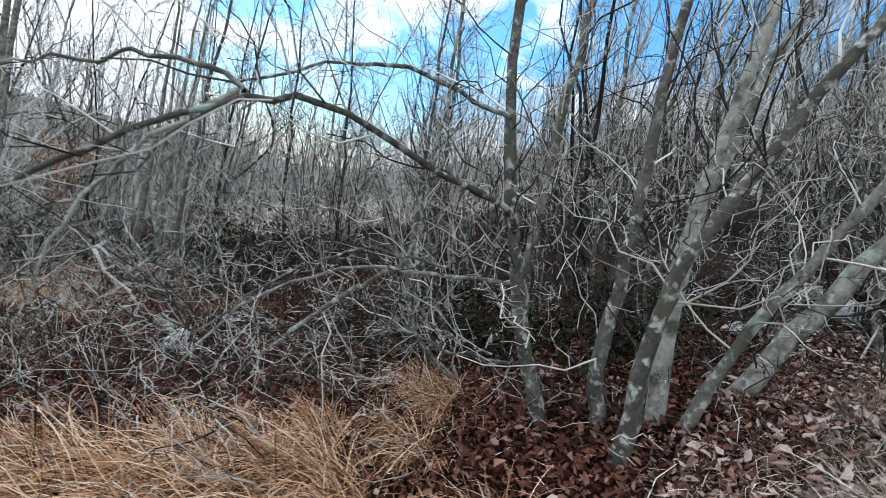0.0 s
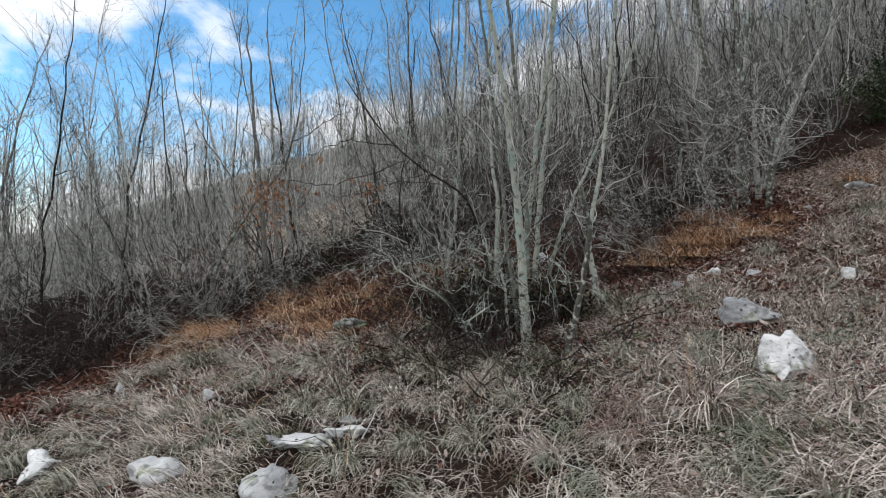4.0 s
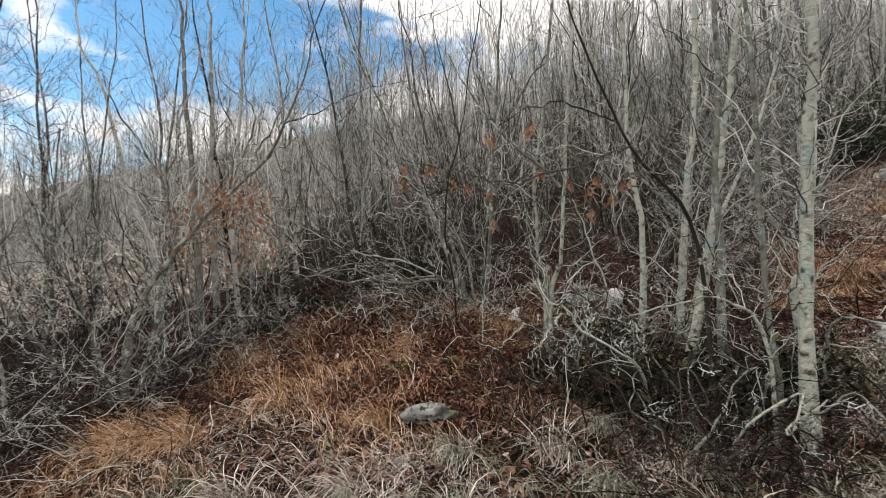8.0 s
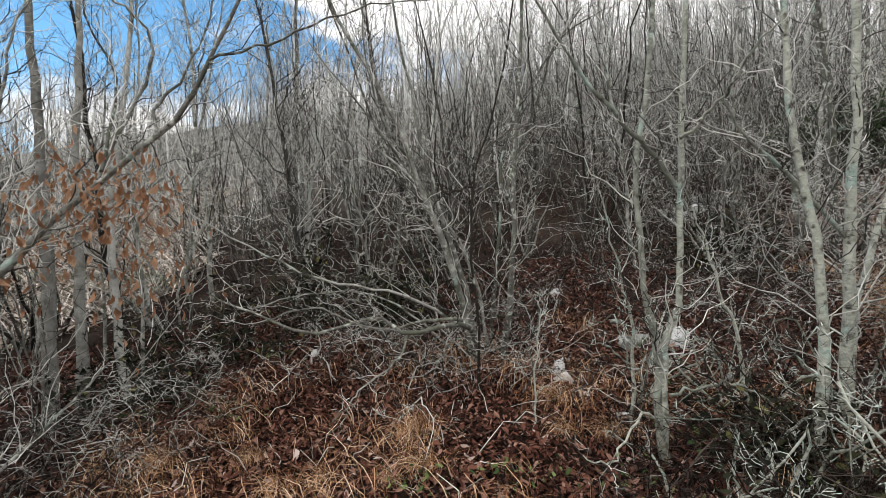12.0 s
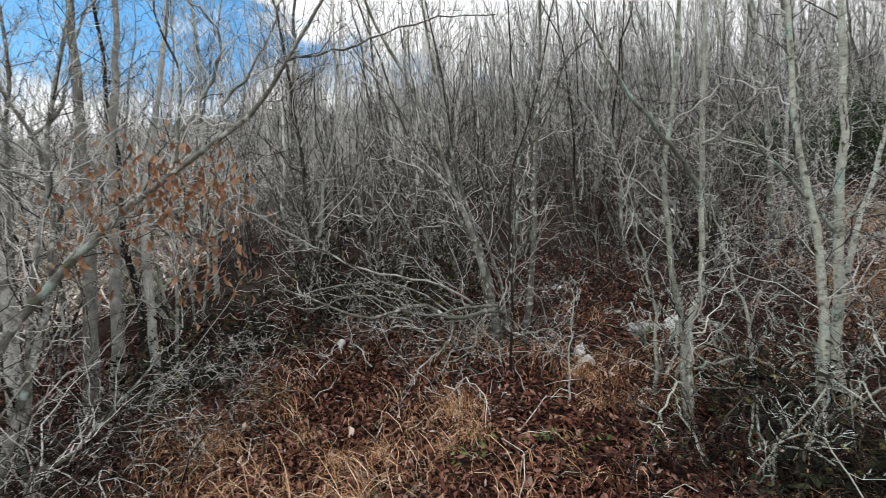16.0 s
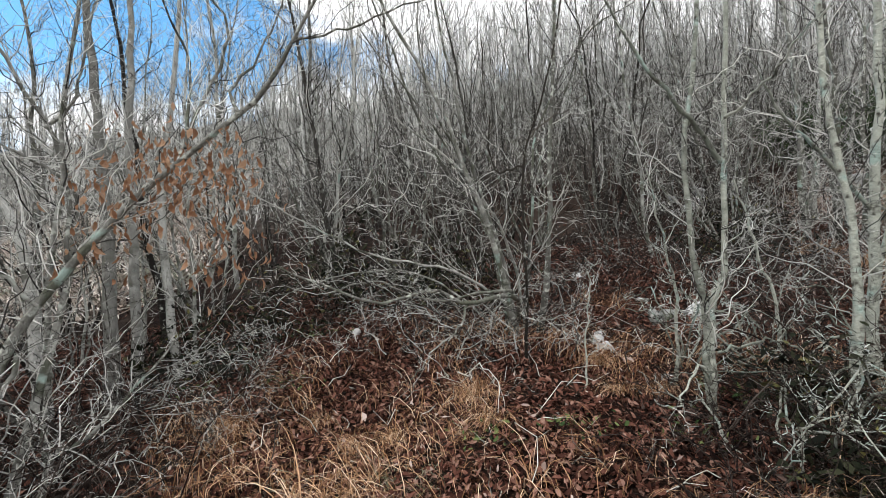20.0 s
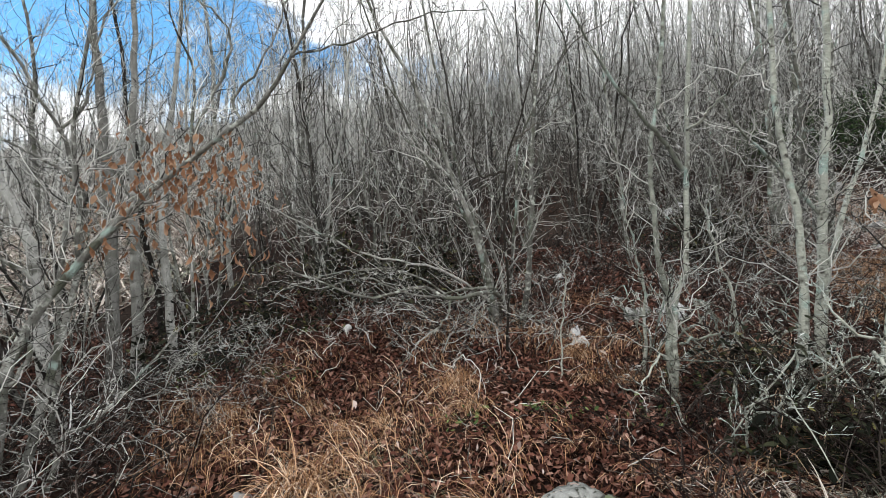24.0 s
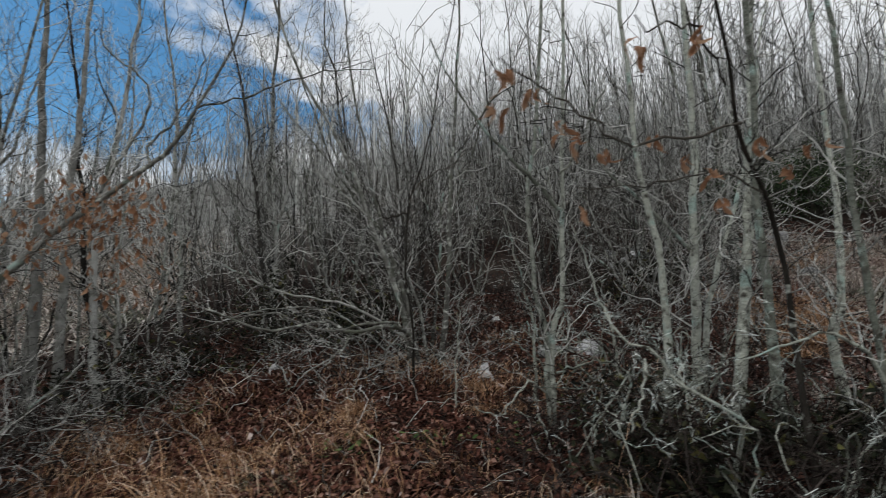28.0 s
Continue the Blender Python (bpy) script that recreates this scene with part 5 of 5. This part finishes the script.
tagged(put("leaf_litter", leaf_cloud(r, p, 0.040, 0.28, 0.9), leaf_mat), "thick layer of fallen reddish-brown leaves", "leaf litter", kind="stuff")
pale_leaf = material("bleached fallen leaves", [(0.1, (0.07, 0.042, 0.034)), (0.5, (0.25, 0.18, 0.155)), (0.9, (0.50, 0.41, 0.37))], 30, 0.8, 0, per="island")
p = np.concatenate([sown(r, 52000, (2.0, 8.5, 2.0, 8.2), lambda x, y: (inside(x, y) < -0.4) * (0.2 + 0.8 * np.exp(-(((x - 3.9) / 1.2) ** 2 + ((y - 4.2) / 1.0) ** 2))) * (1 - np.exp(-(((x - 4.4) / 0.8) ** 2 + ((y - 5.9) / 0.8) ** 2)))), sown(r, 13000, (4.6, 7.2, 5.6, 8.2), lambda x, y: 0.9 + 0 * x), sown(r, 5000, (-3, 2.5, 1, 6), lambda x, y: 0.2 + 0.4 * patchy(x, y, 3.3, 1.1)), sown(r, 3000, (2.0, 5.0, 1.6, 5.0), lambda x, y: 0.9 + 0 * x)])
p[:, 2] += 0.012 + r.uniform(0, 0.03, len(p))
tagged(put("pale_litter", leaf_cloud(r, p, 0.043, 0.30, 1.0), pale_leaf), "bleached pinkish leaves strewn between grass", "leaf litter", kind="stuff")
p = sown(r, 14000, (-6, 8, 1.0, 9), lambda x, y: litter_weight(x, y) * (inside(x, y) < 2))
p[:, 2] += 0.004
T = Tubes()
for c in p[:2600]:
    a = r.uniform(0, 2 * math.pi)
    T.add(wander(r, c + (0, 0, 0.01), (math.cos(a), math.sin(a), r.uniform(0, 0.5)), r.uniform(0.1, 0.35), 3, 0.2), np.linspace(0.0035, 0.0012, 4), 3)
tagged(put("fallen_twigs", T.mesh("fallen_twigs"), twig_mat), "fallen grey twigs on leaf litter", "twigs", kind="stuff")


def tussock(seed, n=190, L=0.34, mat=None, wide=0.17, lie=0.3):
    """A clump of arching straw round its own origin."""
    q = np.random.default_rng(seed)
    a = q.uniform(0, 2 * math.pi, n)
    d = wide * np.sqrt(q.uniform(0, 1, n))
    pts = np.stack([d * np.cos(a), d * np.sin(a), np.full(n, -0.015)], -1)
    down = np.where(q.uniform(0, 1, n) < 0.7, 4.07 + q.normal(0, 0.55, n), a + q.normal(0, 0.4, n))
    ob = put("grass_tussock", blades(q, pts, L, 0.0085, lie, 1.5, down, False, 5), mat or straw_mat)
    return tagged(ob, "arching clump of golden dead grass", "grass tussock", "straw tussocks", "stuff")


tussocks = [tussock(420 + k, 130 + 40 * (k % 4), 0.46 + 0.05 * (k % 3)) for k in range(6)]
spots = [(-1.99, 4.49), (-1.26, 4.82), (-0.51, 4.34), (3.89, 5.42), (5.68, 6.47), (6.45, 6.84), (-2.12, 4.59), (-1.72, 4.40), (-1.26, 4.92), (-0.63, 4.38), (-0.21, 5.40), (0.57, 5.28), (-0.29, 5.35), (-1.14, 5.62), (-0.75, 5.22), (-1.60, 5.71),
         (-0.49, 5.05), (0.45, 5.0), (0.64, 4.91), (-0.29, 5.06), (3.79, 5.27), (3.40, 5.17), (3.17, 4.97), (2.77, 4.77), (3.77, 5.99), (3.91, 5.28), (3.51, 4.86), (2.94, 4.75), (3.73, 6.12), (4.2, 5.2), (4.05, 5.0), (3.6, 5.4), (-1.85, 4.75), (-1.0, 5.3), (4.4, 5.6), (5.2, 6.3), (3.62, 5.55), (3.75, 5.8), (3.9, 5.75), (3.5, 5.6), (3.3, 5.4), (3.15, 5.2)]
spread_out(tussocks, spots, 430, 0.45, 0.8, 0.0, 35)
big_tussocks = [tussock(450 + k, 480, 0.6, straw_mat, 0.34, 0.5) for k in range(3)]
spread_out(big_tussocks, [(3.51, 5.09), (3.81, 5.25), (3.19, 4.93), (4.03, 5.34), (2.83, 4.76), (3.67, 6.11), (3.62, 5.4), (3.35, 5.2), (-2.05, 4.52), (-1.75, 4.5), (-2.2, 4.75)], 451, 0.62, 0.85, 0.0, 30)
pale_tussocks = [tussock(440 + k, 130 + 30 * (k % 3), 0.32, (pale_grass, pale_grass, olive_grass)[k % 3], 0.10, 0.2) for k in range(6)]
for ob in pale_tussocks:
    tagged(ob, "drooping clump of bleached grey grass", "grass tussock", "bleached tussocks")
spread_out(pale_tussocks, [p for p in scatter(441, (-3, 5.5, 0.6, 6), 0.27, -6, -1.5, 3500) if meadow(*p) > 0.4 and clear_of_stones(*p) > 0.9 and (p[1] < 3.9 or p[0] > 2.0)], 442, 0.55, 1.05, 0.0, 40)

# small green plants on the forest floor
for k, (x, y, s) in enumerate([(-0.35, 4.95, 0.10), (0.1, 4.85, 0.09), (-1.0, 6.75, 0.14), (-1.3, 6.1, 0.1), (0.55, 4.55, 0.12), (0.9, 4.7, 0.1), (-1.1, 6.9, 0.12), (-1.9, 6.3, 0.12), (3.0, 6.6, 0.15), (2.3, 3.9, 0.1), (1.1, 4.4, 0.12), (2.2, 3.1, 0.1)]):
    q = np.random.default_rng(460 + k)
    c = q.normal(0, s, (70, 3)) * (1, 1, 0.35)
    c[:, 2] = np.abs(c[:, 2]) + 0.01
    T = Tubes()
    for tip in c[::4]:
        T.add([(tip[0] * 0.3, tip[1] * 0.3, -0.01), tip * (0.8, 0.8, 0.7), tip], [0.0016, 0.0013, 0.001], 3)
    thing = plant("green_herb", "small green leafy plant in leaf litter", "herb", "green herbs")
    thing.matrix_basis = Matrix.Translation((x, y, lz(x, y)))
    tagged(put("stalk", T.mesh("stalk"), twig_mat, thing), kind="stuff")
    put("leaves", leaf_cloud(q, c, 0.035, 0.5), moss_mat, thing)

# dry stalks standing in the meadow
for k, nodes in enumerate([[(-1.05, 1.75), (-0.12, 0.02, 0.16), (-0.30, 0.05, 0.30), (-0.52, 0.08, 0.36)], [(0.63, 1.98), (0.01, 0.0, 0.14), (0.02, 0.02, 0.27), (0.05, 0.05, 0.40)], [(2.35, 2.2), (0.0, 0.01, 0.15), (-0.02, 0.02, 0.3), (0.0, 0.04, 0.42)], [(-0.3, 2.6), (0.03, 0.0, 0.12), (0.08, 0.0, 0.2), (0.15, 0.0, 0.24)]]):
    q = np.random.default_rng(480 + k)
    x, y = nodes[0]
    T = Tubes()
    pts = through_nodes([(0, 0, -0.03)] + nodes[1:], 10)
    T.add(pts, np.linspace(0.0026, 0.0012, 10), 4)
    ob = put("dry_stalk", T.mesh("dry_stalk"), straw_mat)
    ob.matrix_basis = Matrix.Translation((x, y, lz(x, y)))
    tagged(ob, "dry yellow stalk standing in bleached grass", "stalk", "dry stalks")
